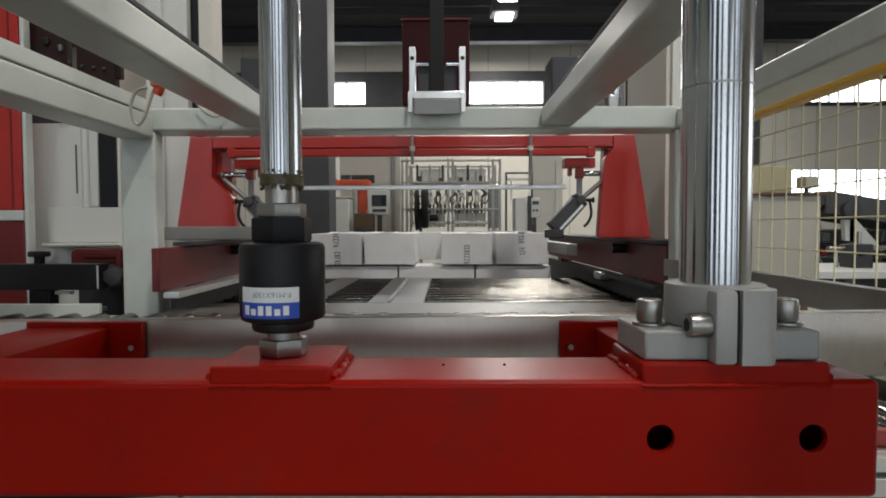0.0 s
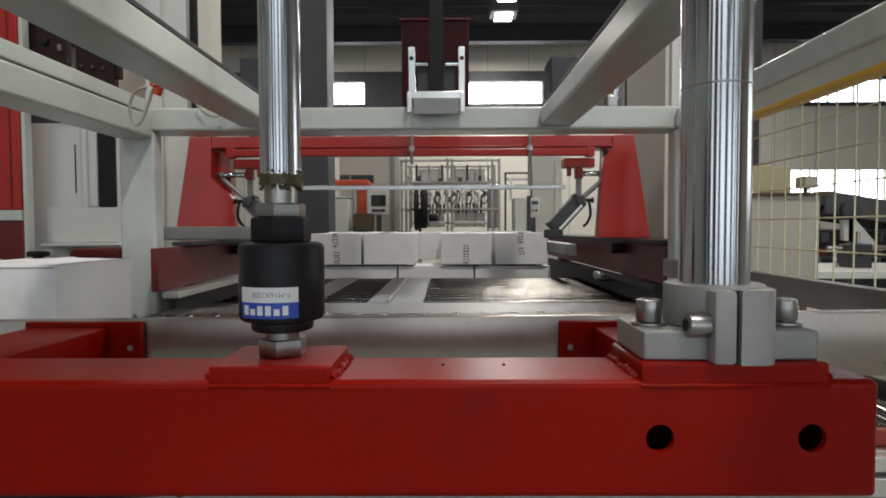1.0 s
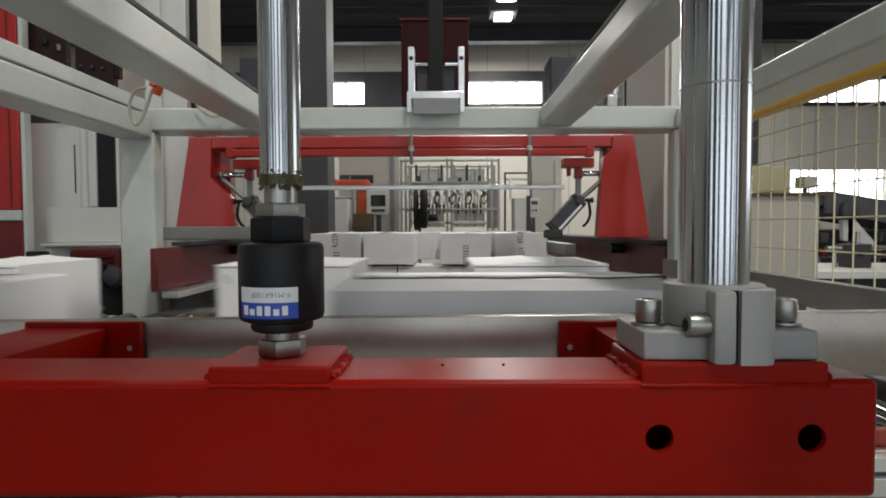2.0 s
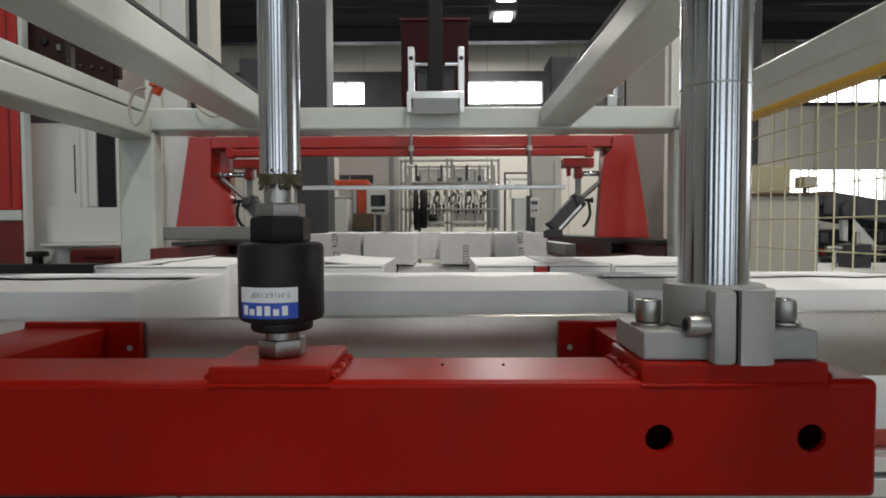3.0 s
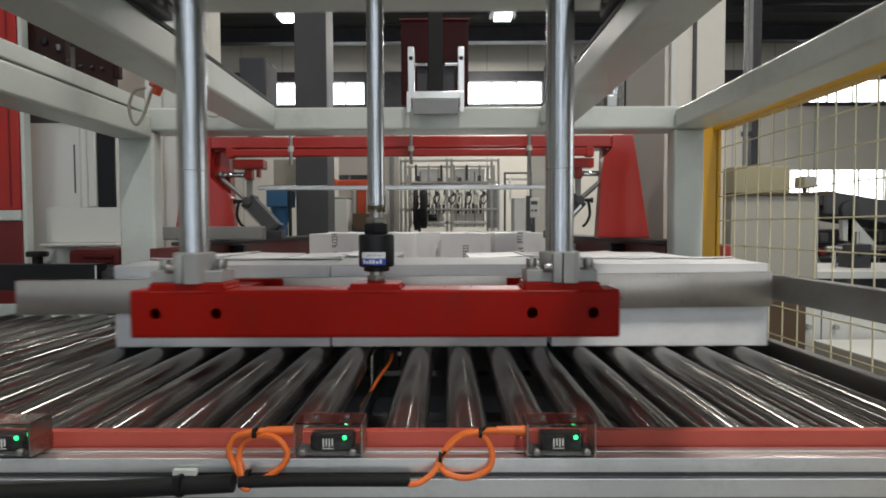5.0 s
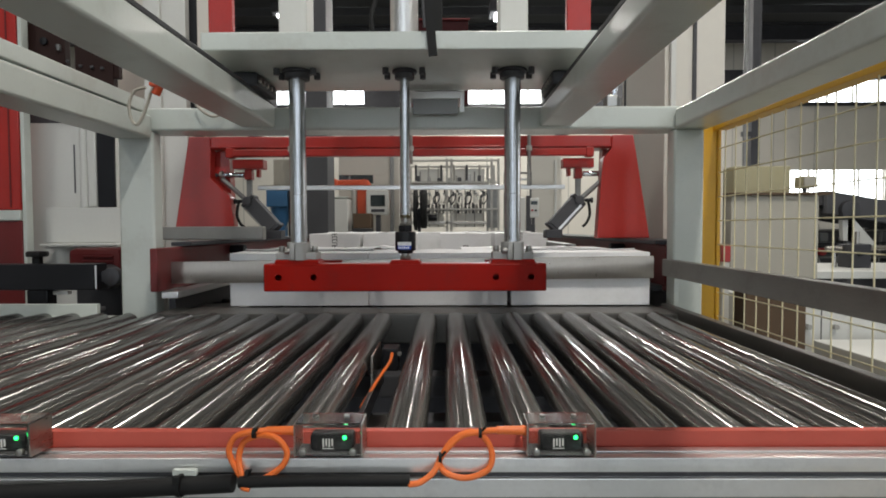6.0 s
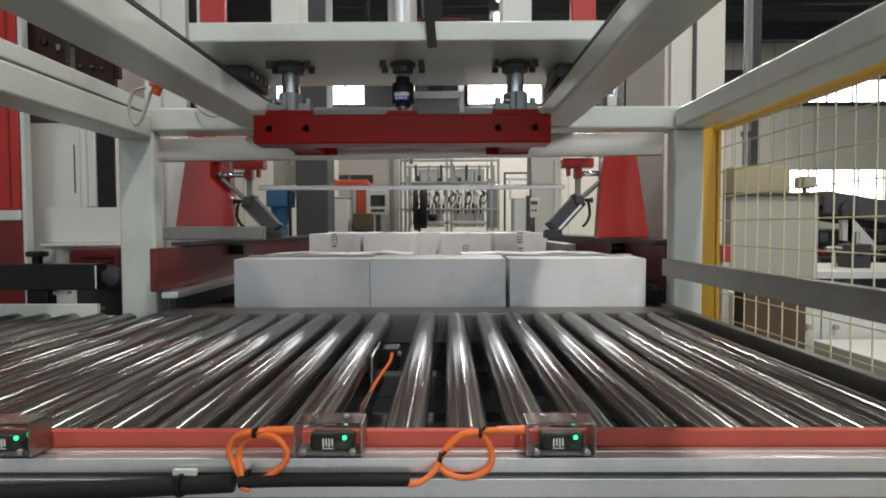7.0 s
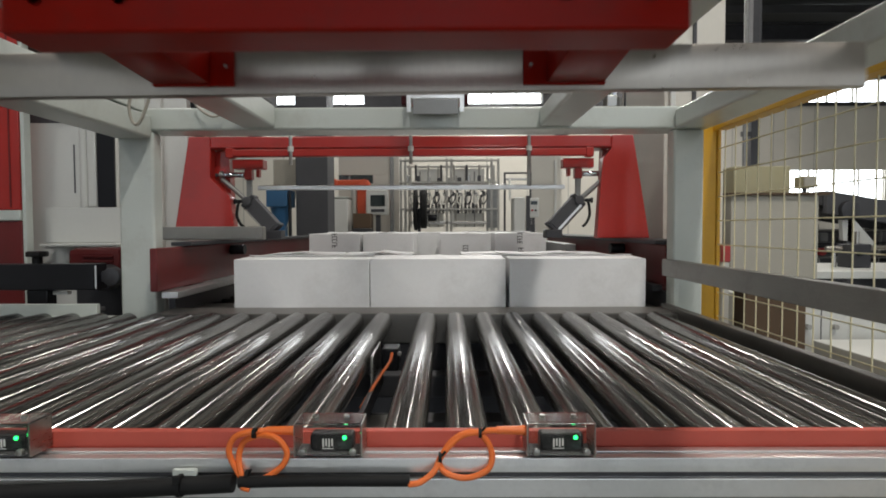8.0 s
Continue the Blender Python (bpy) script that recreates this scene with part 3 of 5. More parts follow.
build_clamp(1)
tagged(part("tie_bar", B(-0.685, 0.43, 2.06, 2.075, H + 0.140, H + 0.156, 0.002), ALU), "thin bright stainless tie bar between the clamps", "bar")


# ---- cartons ----
BL, BW, BH = 0.396, 0.248, 0.154
BD = 0.250


def carton(name, lx, ly, label, group, prints=(), seed=0, red=False, edge_marks=False):
    rnd = random.Random(seed)
    c = empty(name, 0, 0, 0, label, "carton", group)
    bm = bmesh.new()
    box(bm, -lx / 2, lx / 2, -ly / 2, ly / 2, 0, BH - 0.0032, 0.0022, 2)
    part("body", bm, CARTON, c)
    # two top flaps that meet along the long middle, one lifted a little
    long_x = lx > ly
    for s in (-1, 1):
        lift = rnd.uniform(0.004, 0.008) if s == (1 if seed % 3 else -1) else rnd.uniform(0.001, 0.003)
        n = 6
        bm = bmesh.new()
        rows = []
        for i in range(n + 1):
            u = i / n
            w = (ly if long_x else lx) / 2
            off = s * w * (1 - u * 0.985)
            z = BH - 0.003 + lift * u * u
            l2 = (lx if long_x else ly) / 2 - 0.002
            row = []
            for j in range(7):
                v = -l2 + 2 * l2 * j / 6
                q = (v, off) if long_x else (off, v)
                zz = z + 0.0015 * math.sin(3.0 * j + 2 * seed) * u
                row.append((bm.verts.new((q[0], q[1], zz)), bm.verts.new((q[0], q[1], zz - 0.0025))))
            rows.append(row)
        for i in range(n):
            for j in range(6):
                for t in (0, 1):
                    f = (rows[i][j][t], rows[i][j + 1][t], rows[i + 1][j + 1][t], rows[i + 1][j][t])
                    bm.faces.new(f if t == 0 else f[::-1])
        for j in range(6):
            bm.faces.new((rows[n][j][0], rows[n][j + 1][0], rows[n][j + 1][1], rows[n][j][1]))
            bm.faces.new((rows[0][j][0], rows[0][j + 1][0], rows[0][j + 1][1], rows[0][j][1]))
        for i in range(n):
            for j in (0, 6):
                bm.faces.new((rows[i][j][0], rows[i + 1][j][0], rows[i + 1][j][1], rows[i][j][1]))
        part("top_flap", bm, CARTON, c)
    if edge_marks:
        # dark strips: the top flap's shadow painted on, and the glued corner's edge
        part("flap_edge", B(-lx / 2 + 0.004, lx / 2 - 0.003, -ly / 2 - 0.0006, -ly / 2 + 0.001, BH - 0.0085, BH - 0.0070), SEAM_SHADOW, c)
        part("corner_edge", B(-lx / 2 + 0.003, -lx / 2 + 0.0042, -ly / 2 - 0.0006, -ly / 2 + 0.001, 0.006, BH - 0.009), SEAM_SHADOW, c)
        slit = bmesh.new()
        prism(slit, [(-lx / 2 + 0.014, BH - 0.022), (-lx / 2 + 0.016, BH - 0.0215), (-lx / 2 + 0.028, BH - 0.038), (-lx / 2 + 0.026, BH - 0.0385)], "y", -ly / 2 - 0.0006, -ly / 2 + 0.001)
        part("hand_slit", slit, SEAM_SHADOW, c)
    for x, top, low in prints:
        # unreadable print: a column of short strokes on the end that faces the aisle
        bm = bmesh.new()
        z = BH * top
        f0, f1 = -ly / 2 - 0.0008, -ly / 2 + 0.001
        while z > BH * low + 0.006:
            h = rnd.uniform(0.008, 0.013)
            w = 0.0125 + rnd.uniform(-0.001, 0.0015)
            t = 0.0032
            kind = rnd.randrange(4)
            box(bm, x - w, x + w, f0, f1, z - t, z)
            if kind != 1:
                box(bm, x - w, x - w + t, f0, f1, z - h, z)
            if kind != 2:
                box(bm, x + w - t, x + w, f0, f1, z - h, z)
            if kind > 1:
                box(bm, x - t, x + t, f0, f1, z - h * 0.8, z)
            z -= h + 0.0035
        part("printed_mark", bm, INK, c, "black printed mark")
    if red:
        part("printed_mark", B(lx / 2 - 0.137, lx / 2 - 0.115, -ly / 2 - 0.0008, -ly / 2 + 0.001, BH - 0.05, BH - 0.008), INKRED, c, "red printed mark")
        bm = bmesh.new()
        for xx in (-0.141, -0.115):
            box(bm, lx / 2 + xx, lx / 2 + xx + 0.004, -ly / 2 - 0.001, -ly / 2 + 0.001, BH - 0.052, BH - 0.006)
        part("printed_mark", bm, INK, c, "black printed frame")
    return c


GROUP_IN = "cartons on the conveyor"
near_row = [carton("carton", BL, BW, "closed plain white cardboard carton with slightly lifted top flaps", GROUP_IN, (), 11 + i) for i in range(3)]
far_row = [carton("carton", BW, BD, "closed shorter white cardboard carton on the rollers", GROUP_IN, (), 21 + i, red=(i == 1), edge_marks=True) for i in range(4)]

# the stacked load behind the table
GROUP_ST = "cartons stacked on the lift"
LZ = H - 0.177
def stack():
    y = 2.76
    xs = (-0.545, -0.283, 0.093, 0.361)
    marks = (((0.000, 0.98, 0.55), (0.006, 0.40, 0.0)), (), ((0.0, 0.60, 0.0),), ((-0.004, 0.99, 0.66), (0.002, 0.52, 0.24)))
    for i, x in enumerate(xs):
        c = carton("carton", BW, BL, "white cardboard carton standing in the stacked layer" if i % 3 == 1 else "white cardboard carton with black print standing in the stacked layer", GROUP_ST, marks[i], 41 + i)
        c.matrix_basis = pose(x, y + BL / 2, LZ)
    for i in range(3):
        c = carton("carton", BL, BW, "plain white cardboard carton in the second row of the layer", GROUP_ST, (), 51 + i)
        c.matrix_basis = pose(-0.49 + 0.394 * i, y + BL + 0.05 + BW / 2, LZ)
        d = carton("carton", 0.3695, BW, "plain white cardboard carton in the lower stacked layer", GROUP_ST, (), 71 + i)
        d.matrix_basis = pose(-0.433 + 0.378 * i, y + 0.025 + BW / 2, LZ - BH - 0.008)
    for i in range(4):
        c = carton("carton", BW, BL, "white cardboard carton at the back of the lower layer", GROUP_ST, (), 61 + i)
        c.matrix_basis = pose(xs[i], y + 0.045 + BW + BL / 2, LZ - BH - 0.008)
    lift = empty("lift_platform", -0.09, y + 0.36, 0, "steel lift platform carrying the stacked cartons", "platform")
    part("deck", B(-0.62, 0.62, -0.36, 0.36, LZ - 0.20, LZ - 0.1614, 0.003), STEEL, lift)
    part("mast_foot", B(-0.1, 0.1, 0.0, 0.2, 0, LZ - 0.2005, 0.004), DARK, lift)


stack()


# ---- the pusher: head with shafts (moves), carriage above it (moves) ----
PX = -0.101


def build_pusher():
    """Origin: middle of the beam's front face, at the height of its holes."""
    h = empty("layer_pusher", PX, 0.3146, H - 0.1165, "red steel pusher beam with chromed guide shafts", "pusher")
    L, D = 0.3425, 0.061
    zt, zb = 0.0327, -0.0345
    bm = bmesh.new()
    # beam shell with rounded edges; the bolt holes go through its front
    hx = (-0.306, -0.221, 0.220, 0.305)
    box(bm, -L, L, 0, D, zb, zt, 0.004, 4)
    beam = part("beam", bm, RED, h, "glossy red painted square tube")
    cut = bmesh.new()
    box(cut, -L + 0.004, L - 0.004, 0.0035, D - 0.0035, zb + 0.0035, zt - 0.0035)
    for x in hx:
        rod(cut, (x, -0.01, 0), (x, 0.02, 0), 0.0080, 28)
    cutter = part("hole_cutter", cut, DARK, None)
    md = beam.modifiers.new("holes", "BOOLEAN")
    md.operation, md.object, md.solver, md.use_self = "DIFFERENCE", cutter, "EXACT", True
    cutter.matrix_world = Matrix.Translation(h.location)
    bpy.context.view_layer.update()
    dg = bpy.context.evaluated_depsgraph_get()
    me = bpy.data.meshes.new_from_object(beam.evaluated_get(dg))
    beam.modifiers.clear()
    beam.data = me
    bpy.data.objects.remove(cutter)
    # welded pads
    for x, w, ph in ((-0.262, 0.0525, 0.0098), (0.0005, 0.0345, 0.0082), (0.262, 0.0525, 0.0098)):
        bm = bmesh.new()
        box(bm, x - w, x + w, 0.0006, D - 0.0015, zt - 0.003, zt + ph, 0.0018, 2)
        pad = part("weld_pad", bm, RED, beam)
        bm = bmesh.new()
        rnd = random.Random(int(1000 * (x + 1)))
        for s in (-1, 1):
            line = []
            for k in range(16):
                line.append((x + s * (w + rnd.uniform(0.0, 0.0022)), 0.004 + (D - 0.008) * k / 15, zt + rnd.uniform(-0.0006, 0.0022)))
            part("weld_bead", cable(bmesh.new(), line, 0.0023, 8, 3), RED, pad)
        line = [(x + w * (2 * k / 22 - 1), rnd.uniform(0.0004, 0.0010), zt - 0.0030 + rnd.uniform(-0.0003, 0.0003)) for k in range(23)]
        part("weld_bead", cable(bmesh.new(), line, 0.0015, 8, 3), RED, pad)
    # arms and stainless push plate
    for x, w in ((-0.250, 0.055), (0.265, 0.055)):
        bm = bmesh.new()
        o = -0.015 if x < 0 else 0.015
        prism(bm, [(x + o - 0.034, D - 0.001), (x + o + 0.034, D - 0.001), (x + o + 0.040, 0.226), (x + o - 0.040, 0.226)], "z", -0.02, 0.0237)
        bmesh.ops.bevel(bm, geom=list(bm.edges), offset=0.0025, segments=2, affect="EDGES", profile=0.5)
        part("arm", bm, RED, h)
        fl = part("arm_flange", B(x - w - 0.002, x + w + 0.002, 0.2262, 0.2322, -0.022, 0.0292, 0.002), RED, h)
        for s in (-1, 1):
            part("screw", R((x + s * (w - 0.008), 0.2228, 0.0045), (x + s * (w - 0.008), 0.2262, 0.0045), 0.0042, 14, bevel=0.0008), RED, fl)
            part("screw_end", R((x + s * (w - 0.008), 0.2220, 0.0045), (x + s * (w - 0.008), 0.2227, 0.0045), 0.0026, 12), CAST, fl)
    bm = bmesh.new()
    prism(bm, [(0.2325, -0.029), (0.2325, 0.033), (0.249, 0.033), (0.249, 0.030), (0.2365, 0.030), (0.2365, -0.026), (0.249, -0.026), (0.249, -0.029)], "x", -0.679, 0.685)
    bmesh.ops.bevel(bm, geom=[e for e in bm.edges if abs((e.verts[0].co - e.verts[1].co).x) > 1], offset=0.001, segments=2, affect="EDGES", profile=0.5)
    for v in bm.verts:  # the plate hangs a little lower at one end
        v.co.z += 0.0088 * v.co.x - 0.0015
    part("push_plate", bm, REFLECT_PLATE, h, "stainless steel push plate, blurred reflection in its brown colour")
    for x in (0.098, 0.136):
        part("stud", R((x, 0.036, zt), (x, 0.036, zt + 0.0012), 0.0008, 8), BLACK, beam)
    # guide shafts with clamping hubs
    for x in (-0.263, 0.263):
        y = 0.031
        base = zt + 0.0100
        hub = part("shaft_clamp", B(x - 0.0505, x + 0.0485, y - 0.0255, y + 0.0265, base, base + 0.0168, 0.0015, 2), CAST, h, "cast aluminium shaft clamp")
        part("collar", R((x, y, base + 0.0170), (x, y, base + 0.0420), 0.0285, 48, bevel=0.0015), CAST, hub)
        # two clamping ears in front of the collar, parted by the slit
        ear = bmesh.new()
        prism(ear, [(x - 0.0150, y - 0.015), (x - 0.0150, y - 0.0350), (x - 0.0022, y - 0.0350), (x - 0.0022, y - 0.015)], "z", base - 0.0008, base + 0.0405)
        bmesh.ops.bevel(ear, geom=list(ear.edges), offset=0.0024, segments=2, affect="EDGES", profile=0.5)
        part("clamp_ear", ear, CAST, hub)
        ear = bmesh.new()
        curve = [(x - 0.0002, y - 0.0120), (x - 0.0002, y - 0.0350)]
        for k in range(7):
            a = radians(90 - 13 * k)
            curve.append((x + 0.0130 + 0.0118 * math.cos(a), y - 0.0160 - 0.0190 * math.sin(a)))
        prism(ear, curve + [(x + 0.0255, y - 0.0120)], "z", base - 0.0008, base + 0.0405)
        part("clamp_ear", ear, CAST, hub, angle=30)
        # black strip puts the slit's shade between the ears
        part("slit_shadow_gap", B(x - 0.0020, x - 0.0004, y - 0.0310, y - 0.0285, base, base + 0.0400), BLACK, hub)
        for s in (-1, 1):
            b = part("cap_screw", R((x + s * 0.0405, y - 0.004, base + 0.0190), (x + s * 0.0405, y - 0.004, base + 0.0325), 0.0075, 24, bevel=0.0012), ZINC, hub)
            part("washer", R((x + s * 0.0405, y - 0.004, base + 0.0168), (x + s * 0.0405, y - 0.004, base + 0.0189), 0.0100, 24, bevel=0.0004), ZINC, b)
            part("hex_socket", R((x + s * 0.0405, y - 0.004, base + 0.0320), (x + s * 0.0405, y - 0.004, base + 0.0327), 0.0040, 6), BLACK, b)
        cs = part("clamp_screw", R((x - 0.0275, y - 0.0268, base + 0.0205), (x - 0.0151, y - 0.0268, base + 0.0205), 0.0070, 24, bevel=0.0010), ZINC, hub)
        part("hex_socket", R((x - 0.0279, y - 0.0268, base + 0.0205), (x - 0.0274, y - 0.0268, base + 0.0205), 0.0038, 6), BLACK, cs)
        sh = part("guide_shaft", R((x, y, base + 0.0420), (x, y, 0.95), 0.0200, 64), SHAFT, h, "chromed guide shaft")
        part("film_edge", R((x, y, base + 0.158), (x, y, base + 0.1592), 0.0202, 40), ZINC, sh)
    # floating joint on the cylinder rod
    y = 0.031
    base = zt + 0.0084
    jo = part("floating_joint", R((0, y, base + 0.0155), (0, y, base + 0.0235), 0.0185, 36, bevel=0.002), BLACK, h, "black floating joint with a blue and white label")
    part("lower_nut", R((0, y, base), (0, y, base + 0.0105), 0.0145, 6, bevel=0.001), ZINC, jo)
    part("thread", R((0, y, base + 0.0105), (0, y, base + 0.0158), 0.0100, 20), ZINC, jo)
    bm = R((0, y, base + 0.0218), (0, y, base + 0.0690), 0.0254, 48, bevel=0.0035)
    part("joint_body", bm, BLACK, jo)
    part("joint_neck", R((0, y, base + 0.0690), (0, y, base + 0.084), 0.0182, 6, bevel=0.0015), BLACK, jo)
    part("upper_nut", R((0, y, base + 0.0840), (0, y, base + 0.0925), 0.0150, 6, bevel=0.001), ZINC, jo)
    part("thread", R((0, y, base + 0.0925), (0, y, base + 0.1085), 0.0098, 20), ZINC, jo)
    ro = part("piston_rod", R((0, y, base + 0.1045), (0, y, 0.95), 0.0122, 48), SHAFT, h, "chromed piston rod")
    rnd = random.Random(5)
    bm = bmesh.new()
    rod(bm, (0, y, base + 0.1035), (0, y, base + 0.1095), 0.0127, 28)
    for k in range(170):
        a = rnd.uniform(0, 6.283)
        z = base + rnd.uniform(0.1010, 0.1120)
        bmesh.ops.create_icosphere(bm, subdivisions=1, radius=rnd.uniform(0.0007, 0.0017),
                                   matrix=Matrix.Translation((0.0118 * math.cos(a), y + 0.0118 * math.sin(a), z)))
    part("grease_ring", bm, GREASE, ro, "dark grease smear")

    def wrap(name, a0, a1, z0, z1, r, mat, label=""):
        bm = bmesh.new()
        n = 14
        rows = []
        for i in range(n + 1):
            a = radians(a0 + (a1 - a0) * i / n)
            c, s = math.sin(a), -math.cos(a)
            rows.append([bm.verts.new((rr * c, y + rr * s, z)) for rr in (r, r - 0.0008) for z in (z0, z1)])
        for p0, p1 in zip(rows, rows[1:]):
            bm.faces.new((p0[0], p1[0], p1[1], p0[1]))
            bm.faces.new((p0[3], p1[3], p1[2], p0[2]))
            bm.faces.new((p0[1], p1[1], p1[3], p0[3]))
            bm.faces.new((p0[2], p1[2], p1[0], p0[0]))
        bm.faces.new((rows[0][0], rows[0][1], rows[0][3], rows[0][2]))
        bm.faces.new((rows[-1][2], rows[-1][3], rows[-1][1], rows[-1][0]))
        return part(name, bm, mat, jo, label)
    zl = base + 0.0258
    wrap("blue_label", -44, 36, zl, zl + 0.0092, 0.0261, BLUE, "blue printed band")
    wrap("white_label", -44, 36, zl + 0.0092, zl + 0.0178, 0.0261, LABEL, "white printed band")
    # maker's mark as plain slanted bars, and the small type line as bars
    for k in range(6):
        a = -37 + 10.6 * k
        wrap("brand_bar", a, a + 7.0, zl + 0.0020, zl + 0.0074 - (0.0018 if k % 3 == 1 else 0), 0.0264, LABEL)
    cu = bpy.data.curves.new("type_line", "FONT")
    cu.body, cu.size, cu.align_x, cu.align_y = "F-M16X150F", 0.0044, "CENTER", "CENTER"
    cu.resolution_u = 3
    txt = new("type_line", cu)
    bpy.context.view_layer.update()
    me = bpy.data.meshes.new_from_object(txt.evaluated_get(bpy.context.evaluated_depsgraph_get()))
    bpy.data.objects.remove(txt)
    for v in me.vertices:
        a = radians(1.0) - v.co.x / 0.0264
        v.co = (0.0263 * math.sin(a), y - 0.0263 * math.cos(a), zl + 0.0138 - v.co.y)
    me.flip_normals()
    me.materials.clear()
    me.materials.append(GREYINK)
    txt = new("type_line", me)
    txt.parent = jo
    return h


def build_carriage():
    """Runs on the two rail beams above the pusher and carries it. Origin over the beam's front face."""
    c = empty("pusher_carriage", PX, 0.3146, H, "off-white overhead carriage with bearing flanges and red side plates", "carriage")
    zb = 0.385
    part("bottom_plate", B(-0.43, 0.43, -0.125, 0.24, zb, zb + 0.012, 0.002), WHITE, c)
    part("front_beam", B(-0.43, 0.43, -0.128, -0.09, zb + 0.0005, zb + 0.040, 0.003), WHITE, c)
    part("rear_beam", B(-0.43, 0.43, 0.20, 0.238, zb + 0.0125, zb + 0.040, 0.004), WHITE, c)
    for x in (-0.262, 0.0, 0.262):
        big = x != 0
        r = 0.030 if big else 0.024
        f = part("bearing_flange", R((x, 0.031, zb - 0.008), (x, 0.031, zb - 0.0005), 0.036 if big else 0.030, 24, bevel=0.001), DARK, c)
        part("bearing_sleeve", R((x, 0.031, zb - 0.022), (x, 0.031, zb - 0.0082), r, 24, bevel=0.001), GREYDARK, f)
        for sx in (-1, 1):
            for sy in (-1, 1):
                part("flange_bolt", R((x + sx * 0.044, 0.031 + sy * 0.022, zb - 0.016), (x + sx * 0.044, 0.031 + sy * 0.022, zb - 0.0005), 0.008, 6), GREYDARK, f)
    for x in (-0.262, 0.262):
        part("shaft_cover", B(x - 0.034, x + 0.034, -0.006, 0.066, zb + 0.0125, zb + 0.62, 0.004), CABINET, c)
    cyl = part("lift_cylinder", R((0, 0.031, zb + 0.0125), (0, 0.031, zb + 0.62), 0.034, 32), ALU, c)
    part("cylinder_hose", cable(bmesh.new(), [(-0.05, 0.0, zb + 0.02), (-0.075, -0.01, zb + 0.1), (-0.06, 0.0, zb + 0.2), (-0.075, 0, zb + 0.4)], 0.006, 8), RUBBER, cyl)
    for s, sx in ((-1, -0.535), (1, 0.475)):
        part("side_plate", B(sx - 0.034, sx + 0.034, 0.25, 0.275, zb - 0.012, zb + 0.45, 0.004), RED_FAR, c)
        part("side_arm", B(min(sx, s * 0.40), max(sx, s * 0.40), 0.2385, 0.2495, zb + 0.013, zb + 0.039, 0.002), WHITE, c)
        part("wheel_box", B(s * 0.405 - 0.045, s * 0.405 + 0.045, 0.03, 0.19, zb - 0.035, zb - 0.001, 0.006), DARK, c)
        for k in range(5):
            part("wheel_bolt", R((s * 0.405 - s * 0.05, 0.045 + 0.03 * k, zb - 0.02), (s * 0.36, 0.045 + 0.03 * k, zb - 0.02), 0.006, 8), ZINC, c)
    bm = bmesh.new()
    prism(bm, [(0.064, zb - 0.016), (0.083, zb - 0.014), (0.066, zb + 0.20), (0.044, zb + 0.20)], "y", -0.135, -0.1295)
    part("drag_strap", bm, RUBBER, c, smooth=False)
    part("strap_edge", R((0.055, -0.136, zb + 0.045), (0.046, -0.136, zb + 0.20), 0.003, 8), GREYDARK, c)
    return c


pusher = build_pusher()
carriage = build_carriage()


# ---- belt bracket on the cross beam ----
def build_bracket():
    b = empty("belt_bracket", -0.029, 1.60, H, "bare aluminium U bracket with a cross pin and black belt", "bracket")
    part("base_plate", B(-0.079, 0.079, -0.03, 0.128, 0.355, 0.376, 0.002), ALU, b)
    part("riser", B(-0.058, 0.058, 0.005, 0.098, 0.3402, 0.3548, 0.001), GUIDE, b)
    part("front_tab", B(-0.062, 0.062, -0.0300, -0.0255, 0.313, 0.3548, 0.001), GUIDE, b)
    for s in (-1, 1):
        ch = part("cheek", B(s * 0.0735 - 0.009, s * 0.0735 + 0.009, 0.075, 0.125, 0.3765, 0.530, 0.002), ALU, b)
        part("cheek_hole", R((s * 0.0735, 0.0738, 0.496), (s * 0.0735, 0.0750, 0.496), 0.0062, 14), BLACK, ch)
        part("pin", R((s * 0.0642, 0.10, 0.486), (s * 0.026, 0.10, 0.486), 0.0075, 14), CHROME, b)
        part("bolt", R((s * 0.042, 0.085, 0.3765), (s * 0.042, 0.085, 0.393), 0.0055, 6), ZINC, b)
        part("side_tab", B(s * 0.073 - 0.006, s * 0.073 + 0.006, -0.034, -0.0305, 0.318, 0.372, 0.001), ALU, b)
    part("belt", B(-0.023, 0.019, 0.094, 0.106, 0.40, 1.30, 0.002), RUBBER, b, "black toothed drive belt")
    part("belt_clamp", B(-0.058, 0.058, 0.111, 0.128, 0.3765, 0.486, 0.003), DARK, b)
    return b


build_bracket()


# ---- sensors and wiring on the aluminium profile ----
SY = 0.572
SZ = RT - 0.0115


